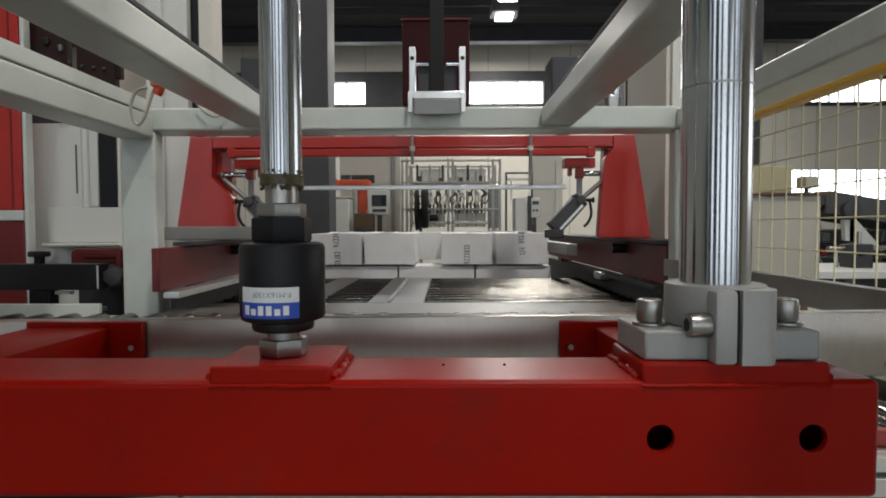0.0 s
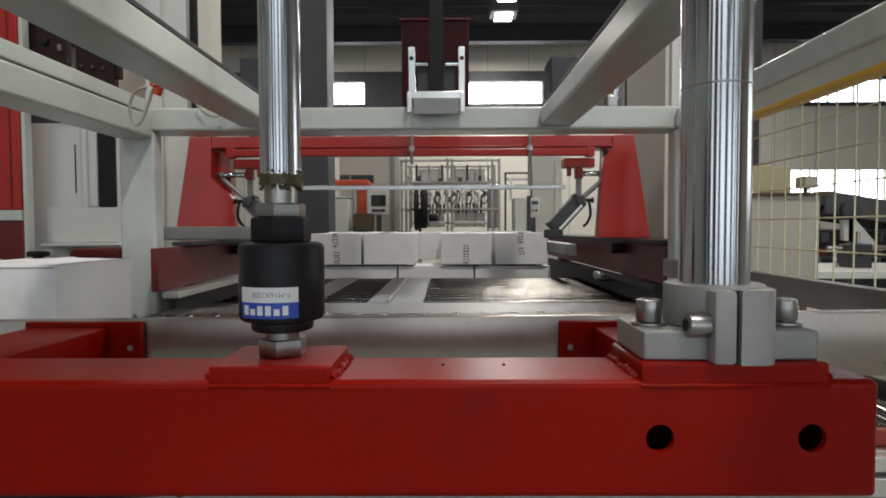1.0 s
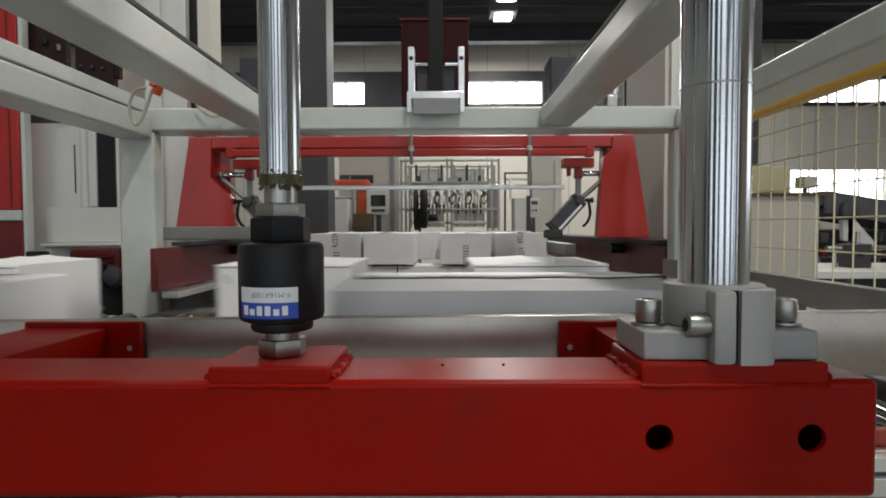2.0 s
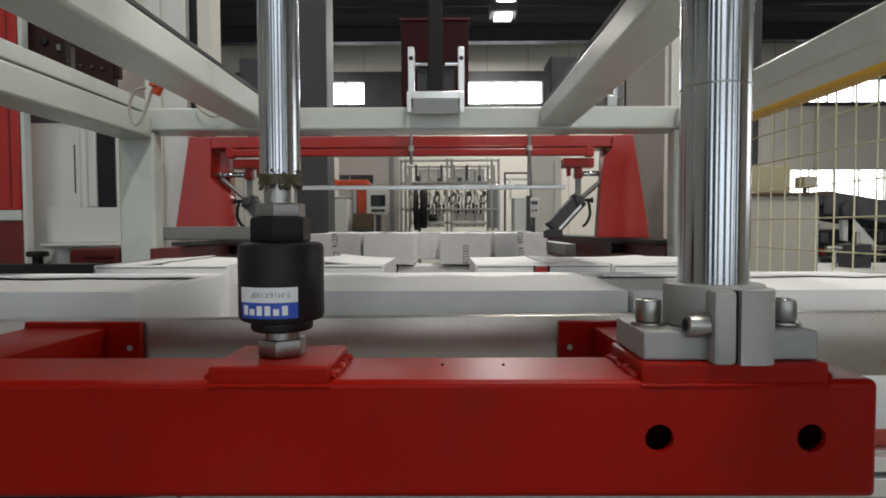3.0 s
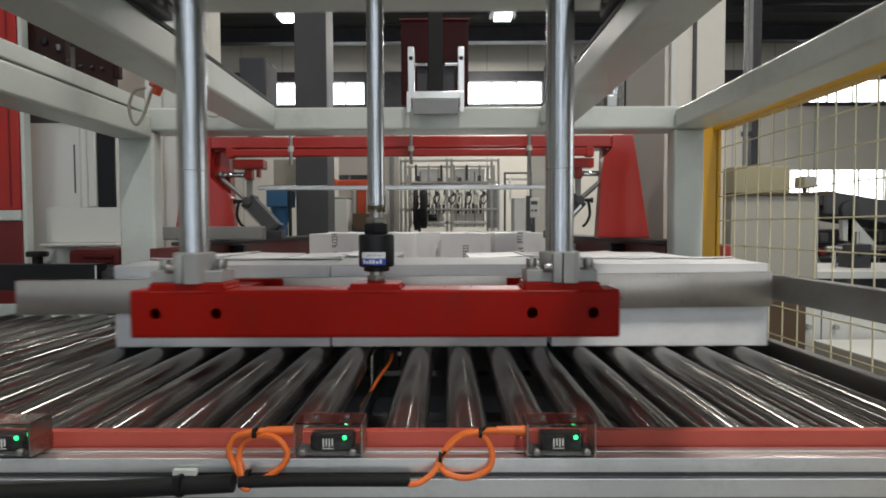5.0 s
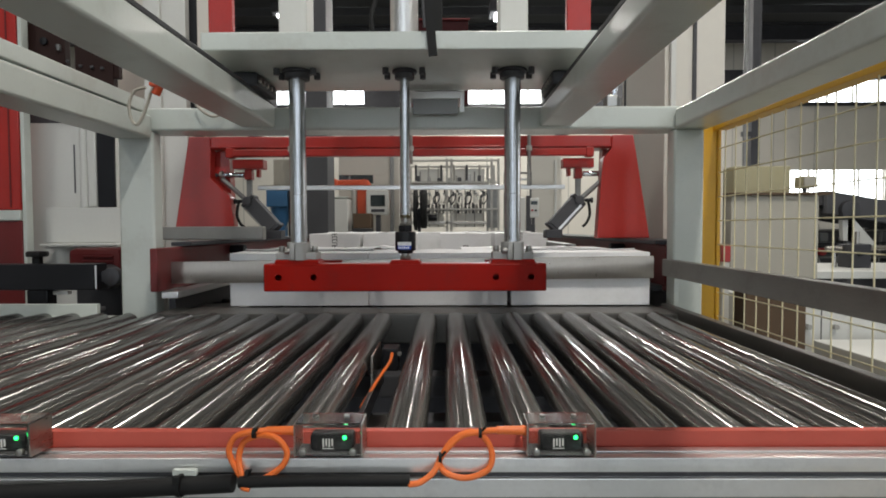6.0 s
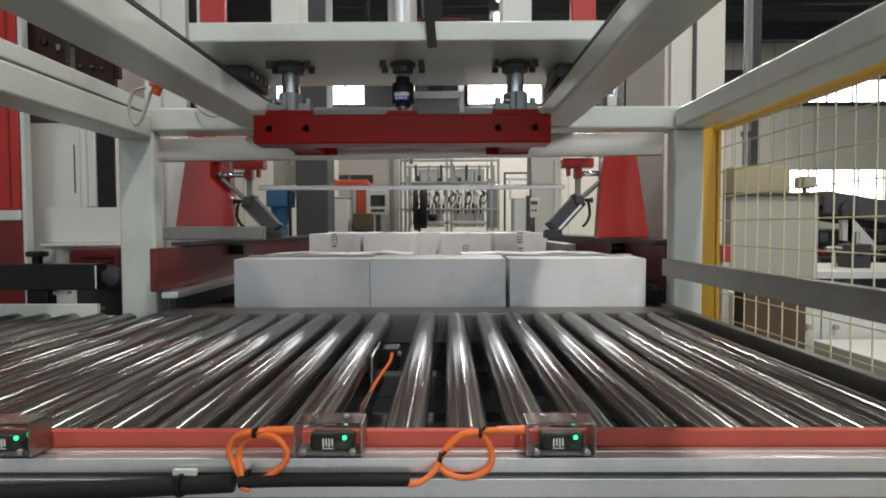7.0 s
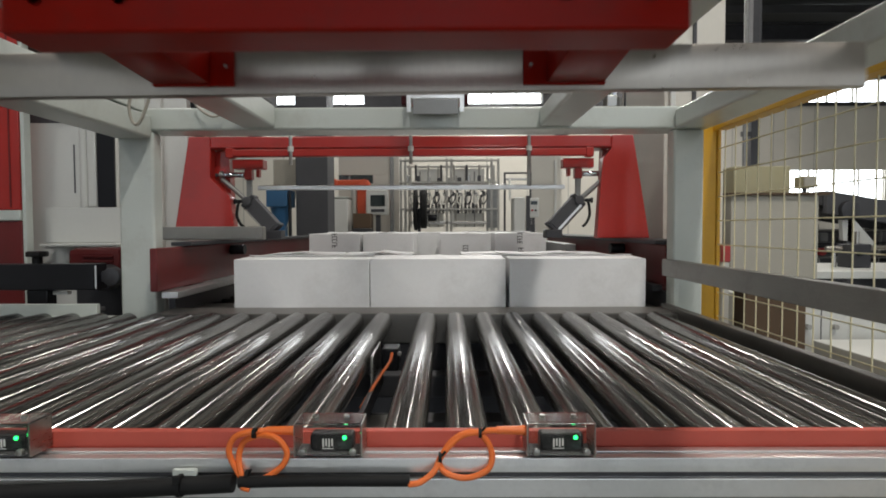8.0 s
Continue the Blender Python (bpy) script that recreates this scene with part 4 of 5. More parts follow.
def build_sensor():
    s = empty("light_sensor", -0.119, SY, SZ, "small black light sensor under a clear acrylic cover, green lamp lit", "sensor", "light sensors")
    part("base_plate", B(-0.033, 0.033, -0.012, 0.016, 0.0005, 0.0035, 0.001), GREYDARK, s)
    part("sensor_body", B(-0.020, 0.024, -0.006, 0.012, 0.0036, 0.021, 0.003), BLACK, s)
    for k in range(4):
        part("label_bar", B(-0.0070 + 0.003 * k, -0.0055 + 0.003 * k, -0.0066, -0.0061, 0.008 + 0.0012 * (k % 2), 0.0165), LABEL, s)
    part("label_bar", B(-0.0075, 0.0045, -0.0066, -0.0061, 0.0062, 0.0070), LABEL, s)
    part("lens_window", B(0.011, 0.021, -0.0064, -0.0061, 0.006, 0.0135), SCREEN, s)
    part("status_lamp", B(0.0135, 0.0175, -0.0085, -0.0060, 0.0160, 0.020, 0.0014), LED, s, "glowing green status lamp")
    bm = bmesh.new()
    box(bm, -0.033, 0.033, -0.016, -0.0140, 0.0036, 0.034, 0.0005, 1)
    box(bm, -0.033, 0.033, -0.0140, 0.018, 0.0330, 0.0348, 0.0005, 1)
    cover = part("acrylic_cover", bm, GLASS, s, "clear acrylic cover")
    cover.visible_shadow = False
    for sx in (-1, 1):
        part("side_bracket", B(sx * 0.0335 - 0.0008, sx * 0.0335 + 0.0008, -0.014, 0.018, 0.0005, 0.034), STEEL, s)
        part("cap_nut", R((sx * 0.025, -0.018, 0.0065), (sx * 0.025, -0.012, 0.0065), 0.0036, 10, bevel=0.001), ZINC, s)
        part("top_screw", R((sx * 0.016, 0.004, 0.0350), (sx * 0.016, 0.004, 0.0375), 0.003, 10), ZINC, s)
    return s


sensor = build_sensor()
copy_thing(sensor, pose(0.114, SY, SZ))
copy_thing(sensor, pose(-0.452, SY, SZ))


def sensor_cable(x, k):
    """Orange lead with a loop tied up beside the sensor. x: the sensor's middle; k: which of the two shapes."""
    c = empty("sensor_cable", x - 0.034, SY, SZ, "orange sensor cable looped and tied with black cable ties", "cable", "sensor cables")
    part("plug", R((0.0, -0.004, 0.024), (-0.030, -0.006, 0.025), 0.0048, 14, r2=0.004), ORANGE, c)
    part("plug_ring", R((0.0005, -0.004, 0.024), (-0.004, -0.004, 0.024), 0.0052, 14), ORANGE, c)
    y = -0.012
    if k == 0:
        pts = [(-0.030, -0.006, 0.025), (-0.045, y, 0.0255), (-0.060, y, 0.020), (-0.066, y, 0.006), (-0.060, y, -0.010), (-0.048, y - 0.004, -0.022),
               (-0.030, y - 0.004, -0.020), (-0.012, y - 0.002, -0.008), (-0.008, y, 0.006), (-0.018, y, 0.019), (-0.034, y + 0.003, 0.021),
               (-0.052, y + 0.004, 0.014), (-0.057, y + 0.002, -0.004), (-0.050, y - 0.006, -0.022), (-0.049, y - 0.010, -0.026), (-0.042, y - 0.010, -0.028)]
        ties = [(-0.040, y, 0.0245), (-0.046, y - 0.005, -0.016)]
    else:
        pts = [(-0.030, -0.006, 0.025), (-0.048, y, 0.0255), (-0.066, y, 0.021), (-0.082, y, 0.006), (-0.088, y, -0.006), (-0.080, y - 0.002, -0.016), (-0.060, y - 0.003, -0.020),
               (-0.040, y - 0.003, -0.012), (-0.035, y, 0.002), (-0.042, y + 0.002, 0.018), (-0.056, y + 0.004, 0.024), (-0.074, y + 0.003, 0.016), (-0.086, y, 0.000),
               (-0.093, y - 0.006, -0.012), (-0.106, y - 0.010, -0.021), (-0.118, y - 0.010, -0.0235)]
        ties = [(-0.047, y, 0.0245), (-0.087, y - 0.001, 0.000)]
    part("lead", cable(bmesh.new(), pts, 0.0031, 10, 8), ORANGE, c)
    for q in ties:
        q = Vector(q)
        part("cable_tie", R(q + Vector((-0.0016, 0, 0.0)), q + Vector((0.0016, 0.0, 0.0)), 0.0052, 12), RUBBER, c)
        part("tie_tail", R(q, q + Vector((0.005, -0.004, 0.007)), 0.0014, 6), RUBBER, c)
    return c


sensor_cable(-0.119, 0)
sensor_cable(0.114, 1)


def build_conduit():
    c = empty("cable_conduit", -0.2, 0.552, SZ - 0.023, "black corrugated conduit carrying the sensor cables", "conduit")
    bm = bmesh.new()
    cable(bm, [(-0.40, 0, -0.016), (-0.25, -0.001, -0.0105), (-0.15, -0.001, -0.0065), (-0.07, 0.0, -0.003), (-0.012, 0, 0.0)], 0.0088, 14, 12)
    part("thick_sleeve", bm, RUBBER, c)
    part("thin_sleeve", cable(bmesh.new(), [(-0.006, 0.0, 0.001), (0.06, 0.001, 0.002), (0.163, 0.001, 0.002)], 0.0058, 12, 10), RUBBER, c)
    part("cable_tie", R((-0.066, 0, -0.002), (-0.062, 0, -0.002), 0.0112, 14), RUBBER, c)
    part("tie_head", B(-0.067, -0.060, -0.013, -0.008, 0.004, 0.012, 0.001), RUBBER, c)
    part("mount_base", B(-0.074, -0.050, 0.002, 0.008, 0.006, 0.0125, 0.001), WHITE, c)
    return c


build_conduit()


def build_lower_sensor():
    s = empty("roller_sensor", -0.108, 1.10, RT, "small black sensor with orange lead between the rollers", "sensor")
    part("body", B(-0.016, 0.016, -0.03, 0.02, -0.055, -0.012, 0.003), BLACK, s)
    part("bracket", B(-0.028, -0.024, -0.10, 0.03, -0.075, -0.010, 0.001), STEEL, s)
    part("mount", B(-0.03, 0.02, -0.25, -0.13, -0.11, -0.105, 0.001), STEEL, s)
    part("lead", cable(bmesh.new(), [(0.004, -0.032, -0.02), (0.002, -0.06, -0.03), (-0.012, -0.12, -0.045), (-0.03, -0.2, -0.07)], 0.003, 8), ORANGE, s)
    part("screw", R((0.018, -0.03, -0.02), (0.018, -0.036, -0.02), 0.004, 8), ZINC, s)
    part("arm", B(-0.024, -0.016, -0.30, 0.0, -0.085, -0.0555, 0.001), DARK, s)
    return s


build_lower_sensor()


# ---- guide bar on the right, fence ----
def build_guide_bar():
    g = empty("guide_bar", 0.612, 1.1, H, "flat grey stainless side guide bar over the rollers", "guide rail")
    part("bar", B(-0.012, 0.012, -0.75, 0.48, -0.134, -0.088, 0.002), GUIDE_BAR, g)
    for y in (0.44, 0.30):
        part("bracket", B(0.0122, 0.0258, y - 0.012, y + 0.012, -0.12, -0.10, 0.002), ZINC, g)
    part("rear_stand", B(0.0122, 0.0255, 0.455, 0.478, RT - H - 0.1, -0.125, 0.002), WHITE, g)
    return g


def build_fence():
    X = 0.80
    f = empty("mesh_fence", X, 1.0, 0, "yellow framed safety fence with cream welded wire mesh", "fence")
    part("frame_post", B(-0.048, 0.000, 0.69, 0.74, 0, H + 0.312, 0.003), YELLOW, f)
    part("frame_post", B(0.002, 0.014, 0.69, 0.74, 0, H + 0.312, 0.003), YELLOW, f)
    part("frame_post", B(-0.012, 0.028, -0.99, -0.95, 0, H + 0.312, 0.003), YELLOW, f)
    part("top_rail", B(-0.012, 0.028, -0.945, 0.685, H + 0.284, H + 0.312, 0.003), YELLOW, f)
    part("bottom_rail", B(-0.012, 0.028, -0.945, 0.685, 0.15, 0.19, 0.003), YELLOW, f)
    n = 27
    proto = None
    for k in range(n):
        y = 0.662 - 0.0583 * k
        if proto is None:
            proto = part("upright_wire", R((0.012, 0, 0.19), (0.012, 0, H + 0.284), 0.0017, 6), WIRE, f)
            ob = proto
        else:
            ob = new("upright_wire", proto.data)
            ob.parent = f
        ob.location = (0, y, 0)
    proto = None
    for k in range(18):
        z = H + 0.232 - 0.071 * k
        if z < 0.2:
            break
        if proto is None:
            proto = part("level_wire", R((0.0078, -0.945, 0), (0.0078, 0.69, 0), 0.0017, 6), WIRE, f)
            ob = proto
        else:
            ob = new("level_wire", proto.data)
            ob.parent = f
        ob.location = (0, 0, z)
    return f


build_guide_bar()
build_fence()


# ---- machines to the right, behind the fence ----
def simple(name, label, category, pieces, group=""):
    """A thing of several box or rod parts. pieces: (part name, mesh, material)."""
    ob = empty(name, 0, 0, 0, label, category, group)
    lo = [1e9, 1e9, 1e9]
    for _, bm, _ in pieces:
        for v in bm.verts:
            lo = [min(a, b) for a, b in zip(lo, v.co)]
    ob.location = lo
    for pn, bm, mat in pieces:
        bmesh.ops.translate(bm, verts=bm.verts, vec=[-c for c in lo])
        part(pn, bm, mat, ob)
    return ob


simple("control_cabinet", "tall beige steel cabinet behind the mesh fence", "cabinet", [
    ("body", B(1.40, 1.83, 2.80, 3.25, 0.02, H + 0.155, 0.006), BEIGE),
    ("top_box", B(1.42, 1.70, 2.82, 3.2, H + 0.167, H + 0.30, 0.006), KHAKI),
    ("plinth", B(1.41, 1.82, 2.82, 3.2, 0.0, 0.02), DARK),
    ("shelf", B(1.37, 1.87, 2.77, 3.25, H + 0.1551, H + 0.1665, 0.002), BROWN),
])
simple("junction_box", "small dark junction box on a short stem on the cabinet shelf", "box", [
    ("case", B(1.795, 1.862, 2.88, 2.95, H + 0.196, H + 0.256, 0.005), KHAKI),
    ("lid", B(1.800, 1.857, 2.872, 2.8795, H + 0.202, H + 0.250, 0.002), BEIGE),
    ("stem", R((1.828, 2.915, H + 0.1667), (1.828, 2.915, H + 0.1958), 0.010, 10), DARK),
])
simple("machine_housing", "dark brown open machine housing beside the conveyor", "machine", [
    ("panel", B(0.950, 1.143, 1.80, 1.88, 0.2, H - 0.202, 0.004), BROWN),
    ("foot", B(0.950, 1.143, 1.80, 1.88, 0.0, 0.199, 0.004), DARK),
])
simple("low_cabinet", "white low cabinet with small round latches", "cabinet", [
    ("body", B(1.16, 1.62, 1.90, 2.40, 0.05, H - 0.265, 0.004), CABINET),
    ("plinth", B(1.17, 1.61, 1.92, 2.38, 0.0, 0.049), DARK),
    ("latch", R((1.21, 1.885, H - 0.335), (1.21, 1.8995, H - 0.335), 0.009, 12), ZINC),
    ("latch", R((1.30, 1.885, H - 0.335), (1.30, 1.8995, H - 0.335), 0.009, 12), ZINC),
    ("door_gap", B(1.255, 1.258, 1.8985, 1.9005, 0.07, H - 0.28), GREYDARK),
])
simple("low_cabinet", "white low cabinet lower than its neighbour", "cabinet", [
    ("body", B(1.20, 1.75, 1.52, 1.86, 0.05, H - 0.37, 0.004), CABINET),
    ("plinth", B(1.21, 1.74, 1.54, 1.84, 0.0, 0.049), DARK),
    ("rail", B(1.20, 1.75, 1.50, 1.5195, H - 0.39, H - 0.37, 0.002), BEIGE),
])
simple("work_bench", "long white topped work bench with steel legs", "bench", [
    ("top", B(1.75, 4.6, 3.0, 3.7, H - 0.275, H - 0.235, 0.005), CABINET),
    ("leg", B(1.80, 1.86, 3.05, 3.11, 0, H - 0.2755, 0.003), WHITE),
    ("leg", B(4.5, 4.56, 3.05, 3.11, 0, H - 0.2755, 0.003), WHITE),
    ("leg", B(1.80, 1.86, 3.6, 3.66, 0, H - 0.2755, 0.003), WHITE),
    ("leg", B(4.5, 4.56, 3.6, 3.66, 0, H - 0.2755, 0.003), WHITE),
])


simple("steel_column", "dark steel hall column with a pale pipe beside it", "column", [
    ("column", B(3.20, 3.27, 6.0, 6.1, 0, 5.19, 0.004), DARK),
    ("web", B(3.275, 3.30, 6.02, 6.08, 0, 5.19, 0.002), GREYDARK),
    ("pipe", R((3.13, 6.0, 0), (3.13, 6.0, 5.19), 0.022, 12), GUIDE),
    ("pipe_bracket", B(3.10, 3.198, 6.0, 6.03, H + 0.95, H + 1.0, 0.002), DARK),
])
simple("switch_post", "slim white post with a small red switch box", "post", [
    ("post", B(0.986, 1.012, 2.03, 2.08, 0, H - 0.125, 0.003), CABINET),
    ("switch_box", B(0.982, 1.014, 2.025, 2.085, H - 0.1245, H - 0.062, 0.004), RED_FAR),
])


def inclined_conveyor():
    c = empty("inclined_conveyor", 3.2, 4.4, 0, "dark inclined belt conveyor on slender steel legs", "conveyor")
    for nm, off, th, mat in (("belt_bed", 0.0, 0.10, DARK), ("side_rail", -0.26, 0.16, GREYDARK), ("side_rail", 0.26, 0.16, GREYDARK)):
        bm = bmesh.new()
        prism(bm, [(-0.45, H + 0.26), (1.7, H - 0.10), (1.7, H - 0.10 - th), (-0.45, H + 0.26 - th)], "y", off - (0.02 if off else 0.23), off + (0.02 if off else 0.23))
        part(nm, bm, mat, c, smooth=False)
    for x, z in ((-0.25, 0.06), (0.6, -0.08), (1.5, -0.22)):
        for y in (-0.22, 0.22):
            part("leg", B(x - 0.02, x + 0.02, y - 0.02, y + 0.02, 0, H + z), GREYDARK, c)
    bm = bmesh.new()
    prism(bm, [(-0.32, H + 0.16), (-0.05, H - 0.14), (-0.30, H - 0.10)], "y", -0.24, -0.20)
    part("guard", bm, CABINET, c, smooth=False)
    part("drive_motor", R((-0.30, -0.32, H + 0.12), (-0.30, -0.05, H + 0.12), 0.07, 18, bevel=0.01), DARK, c)
    part("junction_box", B(0.3, 0.48, -0.30, -0.265, H - 0.04, H + 0.06, 0.005), CABINET, c)
    return c


inclined_conveyor()
rnd = random.Random(9)
for i in range(9):
    x = 2.35 + 0.26 * i
    z = H - 0.2345
    h = rnd.uniform(0.08, 0.20)
    y = rnd.uniform(3.15, 3.5)
    w = rnd.uniform(0.05, 0.10)
    mat = (DARK, GREYDARK, STEEL)[i % 3]
    simple("bench_unit", "small grey machine unit standing on the bench" if i % 3 else "small dark machine unit standing on the bench", "machine part", [
        ("housing", B(x - w, x + w, y - 0.06, y + 0.06, z, z + h, 0.006), mat),
        ("shaft", R((x, y - 0.02, z + h), (x, y - 0.02, z + h + 0.07), 0.012, 10), STEEL),
        ("knob", R((x - 0.015, y - 0.075, z + h * 0.6), (x - 0.015, y - 0.061, z + h * 0.6), 0.014, 12), INKRED if i % 4 == 2 else BLACK),
    ], "bench units")
def packing_machine():
    r = random.Random(31)
    m = empty("packing_machine", 2.4, 4.9, 0, "cluttered dark packing machine with rods and guards", "machine")
    part("body", B(0.0, 2.6, 0.0, 0.6, 0.0, H - 0.02, 0.01), GREYDARK, m)
    for k in range(26):
        x, z = r.uniform(0.05, 2.3), r.uniform(H - 0.42, H + 0.10)
        w, h = r.uniform(0.02, 0.12), r.uniform(0.02, 0.10)
        part("fitting", B(x, x + w, -0.10 - r.uniform(0, 0.2), -0.001, z, z + h, 0.006), r.choice((DARK, GUIDE, BLACK, ZINC, CABINET, BROWN)), m)
    for k in range(12):
        x = r.uniform(0.05, 2.4)
        part("rod", R((x, -0.2, H - 0.40), (x + r.uniform(-0.1, 0.1), -0.15, H + r.uniform(-0.1, 0.12)), 0.010, 8), r.choice((ZINC, DARK, GUIDE)), m)
    for k in range(4):
        z = H - 0.36 + 0.11 * k
        part("rail", R((0.0, -0.26, z), (2.5, -0.26, z + r.uniform(-0.02, 0.02)), 0.009, 8), ZINC if k % 2 else DARK, m)
    part("red_button", R((0.62, -0.34, H - 0.2), (0.62, -0.27, H - 0.2), 0.03, 14), INKRED, m)
    return m


packing_machine()
simple("bench_rail", "thin bright steel rail above the bench", "rail", [
    ("rail", R((2.2, 3.3, H - 0.125), (4.5, 3.3, H - 0.105), 0.014, 8), STEEL),
    ("post", R((2.25, 3.3, H - 0.2345), (2.25, 3.3, H - 0.13), 0.012, 8), STEEL),
    ("post", R((4.4, 3.3, H - 0.2345), (4.4, 3.3, H - 0.11), 0.012, 8), STEEL),
])


# ---- machine bodies to the left ----
simple("electrical_cabinet", "white sheet-steel machine cabinet with a recessed grey door", "cabinet", [
    ("body", B(-1.98, -1.404, 2.42, 2.9, 0.02, H + 0.453, 0.006), CABINET),
    ("recess_pillar", R((-1.545, 2.425, H + 0.094), (-1.545, 2.425, H + 0.44), 0.018, 20), CABINET),
    ("recess_pillar", B(-1.522, -1.484, 2.404, 2.4195, H + 0.094, H + 0.44, 0.006), CABINET),
    # black sheet stands in for the shade in the gap beside the recess
    ("dark_gap", B(-1.4795, -1.406, 2.405, 2.4165, H + 0.094, H + 0.43, 0.002), BLACK),
    ("latch", R((-1.60, 2.405, H + 0.02), (-1.60, 2.4195, H + 0.02), 0.005, 10), ZINC),
    ("lower_panel", B(-1.70, -1.34, 2.395, 2.4045, H - 0.057, H + 0.092, 0.003), CABINET),
    ("top_duct", B(-1.805, -1.617, 2.425, 2.8, H + 0.4535, H + 0.51, 0.004), GREYDARK),
    ("ledge", B(-1.66, -1.34, 2.30, 2.4195, H - 0.068, H - 0.058, 0.003), CABINET),
    ("door_line", B(-1.586, -1.581, 2.4165, 2.4195, H + 0.154, H + 0.36), GREYDARK),
    ("plinth", B(-1.96, -1.42, 2.44, 2.88, 0, 0.0195), DARK),
])
simple("red_guard_panel", "tall red painted guard panels with a white band", "panel", [
    ("lower_panel", B(-2.5, -1.727, 2.30, 2.34, 0.1, H + 0.035, 0.004), SHADED_DEEPRED),
    ("white_band", B(-2.5, -1.7265, 2.29, 2.33, H + 0.037, H + 0.078, 0.004), WHITE),
    ("upper_panel", B(-2.5, -1.730, 2.30, 2.34, H + 0.080, H + 1.15, 0.004), RED_FAR),
    ("post", B(-1.7245, -1.709, 2.30, 2.34, 0, H + 1.15, 0.003), WHITE),
    ("fold_line", B(-1.772, -1.766, 2.297, 2.2995, H + 0.09, H + 1.1), SHADED_DEEPRED),
    ("foot", B(-2.5, -2.4, 2.30, 2.34, 0, 0.0995), WHITE),
])


def build_slotted_rail():
    y, k = 2.36, 2.36 / 1003
    r = empty("slotted_rail", -1.58, y, H, "dark brown slotted steel rail with pale bolts", "rail")
    part("plate", B(-0.187, 0.008, 0, 0.035, 0.60, 0.92, 0.003), BROWN_STEEL, r)
    part("plate", B(0.046, 0.205, 0, 0.035, 0.56, 0.92, 0.003), BROWN_STEEL, r)
    part("plate", B(0.206, 0.228, 0.004, 0.03, 0.625, 0.70, 0.003), BROWN_STEEL, r)
    part("hanger", B(-0.06, -0.04, 0.0355, 0.075, 0.454, 0.80), DARK, r)
    part("hanger", B(0.12, 0.14, 0.0355, 0.075, 0.4535, 0.80), DARK, r)
    for px, py in ((110, 83), (128, 110), (150, 118), (170, 120), (188, 122)):
        x, z = (px - 790) * k + 1.58, (404 - py) * k
        part("bolt", R((x, -0.012, z), (x, -0.0005, z), 0.0065, 10, bevel=0.002), GREYDARK, r)
    part("clip", B(-0.018, -0.006, -0.015, -0.0005, 0.735, 0.760, 0.002), GUIDE, r)
    part("cable_clamp", R((-0.075, -0.012, 0.775), (-0.075, -0.0005, 0.775), 0.016, 16, bevel=0.004), BLACK, r)
    return r


build_slotted_rail()
simple("guard_panel", "pale sheet-metal guard panel between the cabinet and the housing", "panel", [
    ("sheet", B(-1.86, -1.44, 3.0, 3.03, 0.06, H + 1.4, 0.003), WALLP),
    ("foot", B(-1.84, -1.76, 2.99, 3.04, 0, 0.0595), DARK),
    ("foot", B(-1.54, -1.46, 2.99, 3.04, 0, 0.0595), DARK),
])
simple("tall_housing", "tall off-white sheet-metal housing behind the frame post", "housing", [
    ("body", B(-1.105, -0.955, 2.10, 2.28, 0, H + 1.5, 0.004), CABINET),
    ("corner_strip", B(-1.10, -1.040, 2.08, 2.0995, 0, H + 1.5, 0.003), CABINET),
    ("lower_cover", B(-1.10, -1.044, 2.07, 2.0795, 0, H + 0.07, 0.003), CABINET),
    ("cable_slot", B(-0.9545, -0.921, 2.13, 2.22, H + 0.35, H + 1.5, 0.002), BLACK),
    ("cable_duct", B(-0.9205, -0.872, 2.12, 2.22, H + 0.35, H + 1.5, 0.003), WALLP),
])
simple("tall_housing", "tall off-white sheet-metal housing beside the red leg", "housing", [
    ("body", B(0.80, 1.02, 2.10, 2.6, 0, H + 1.5, 0.004), WALLP),
    ("corner_strip", B(0.815, 0.835, 2.08, 2.0995, 0, H + 1.5, 0.003), CABINET),
    ("slot", B(0.90, 0.912, 2.09, 2.0995, H + 0.3, H + 1.5), GREYDARK),
])
simple("drive_motor", "dark red geared motor beside the infeed", "motor", [
    ("body", B(-1.36, -1.17, 2.02, 2.20, H - 0.20, H - 0.068, 0.02), MOTOR_RED),
    ("fin", B(-1.30, -1.19, 2.012, 2.0195, H - 0.100, H - 0.094, 0.001), MOTOR_RED),
    ("fin", B(-1.30, -1.19, 2.012, 2.0195, H - 0.118, H - 0.112, 0.001), MOTOR_RED),
    ("fin", B(-1.30, -1.19, 2.012, 2.0195, H - 0.136, H - 0.130, 0.001), MOTOR_RED),
    ("end_ring", R((-1.20, 1.95, H - 0.17), (-1.20, 2.019, H - 0.17), 0.045, 20, bevel=0.006), DARK),
    ("foot", B(-1.34, -1.18, 2.04, 2.18, 0.0, H - 0.2005), DARK),
])


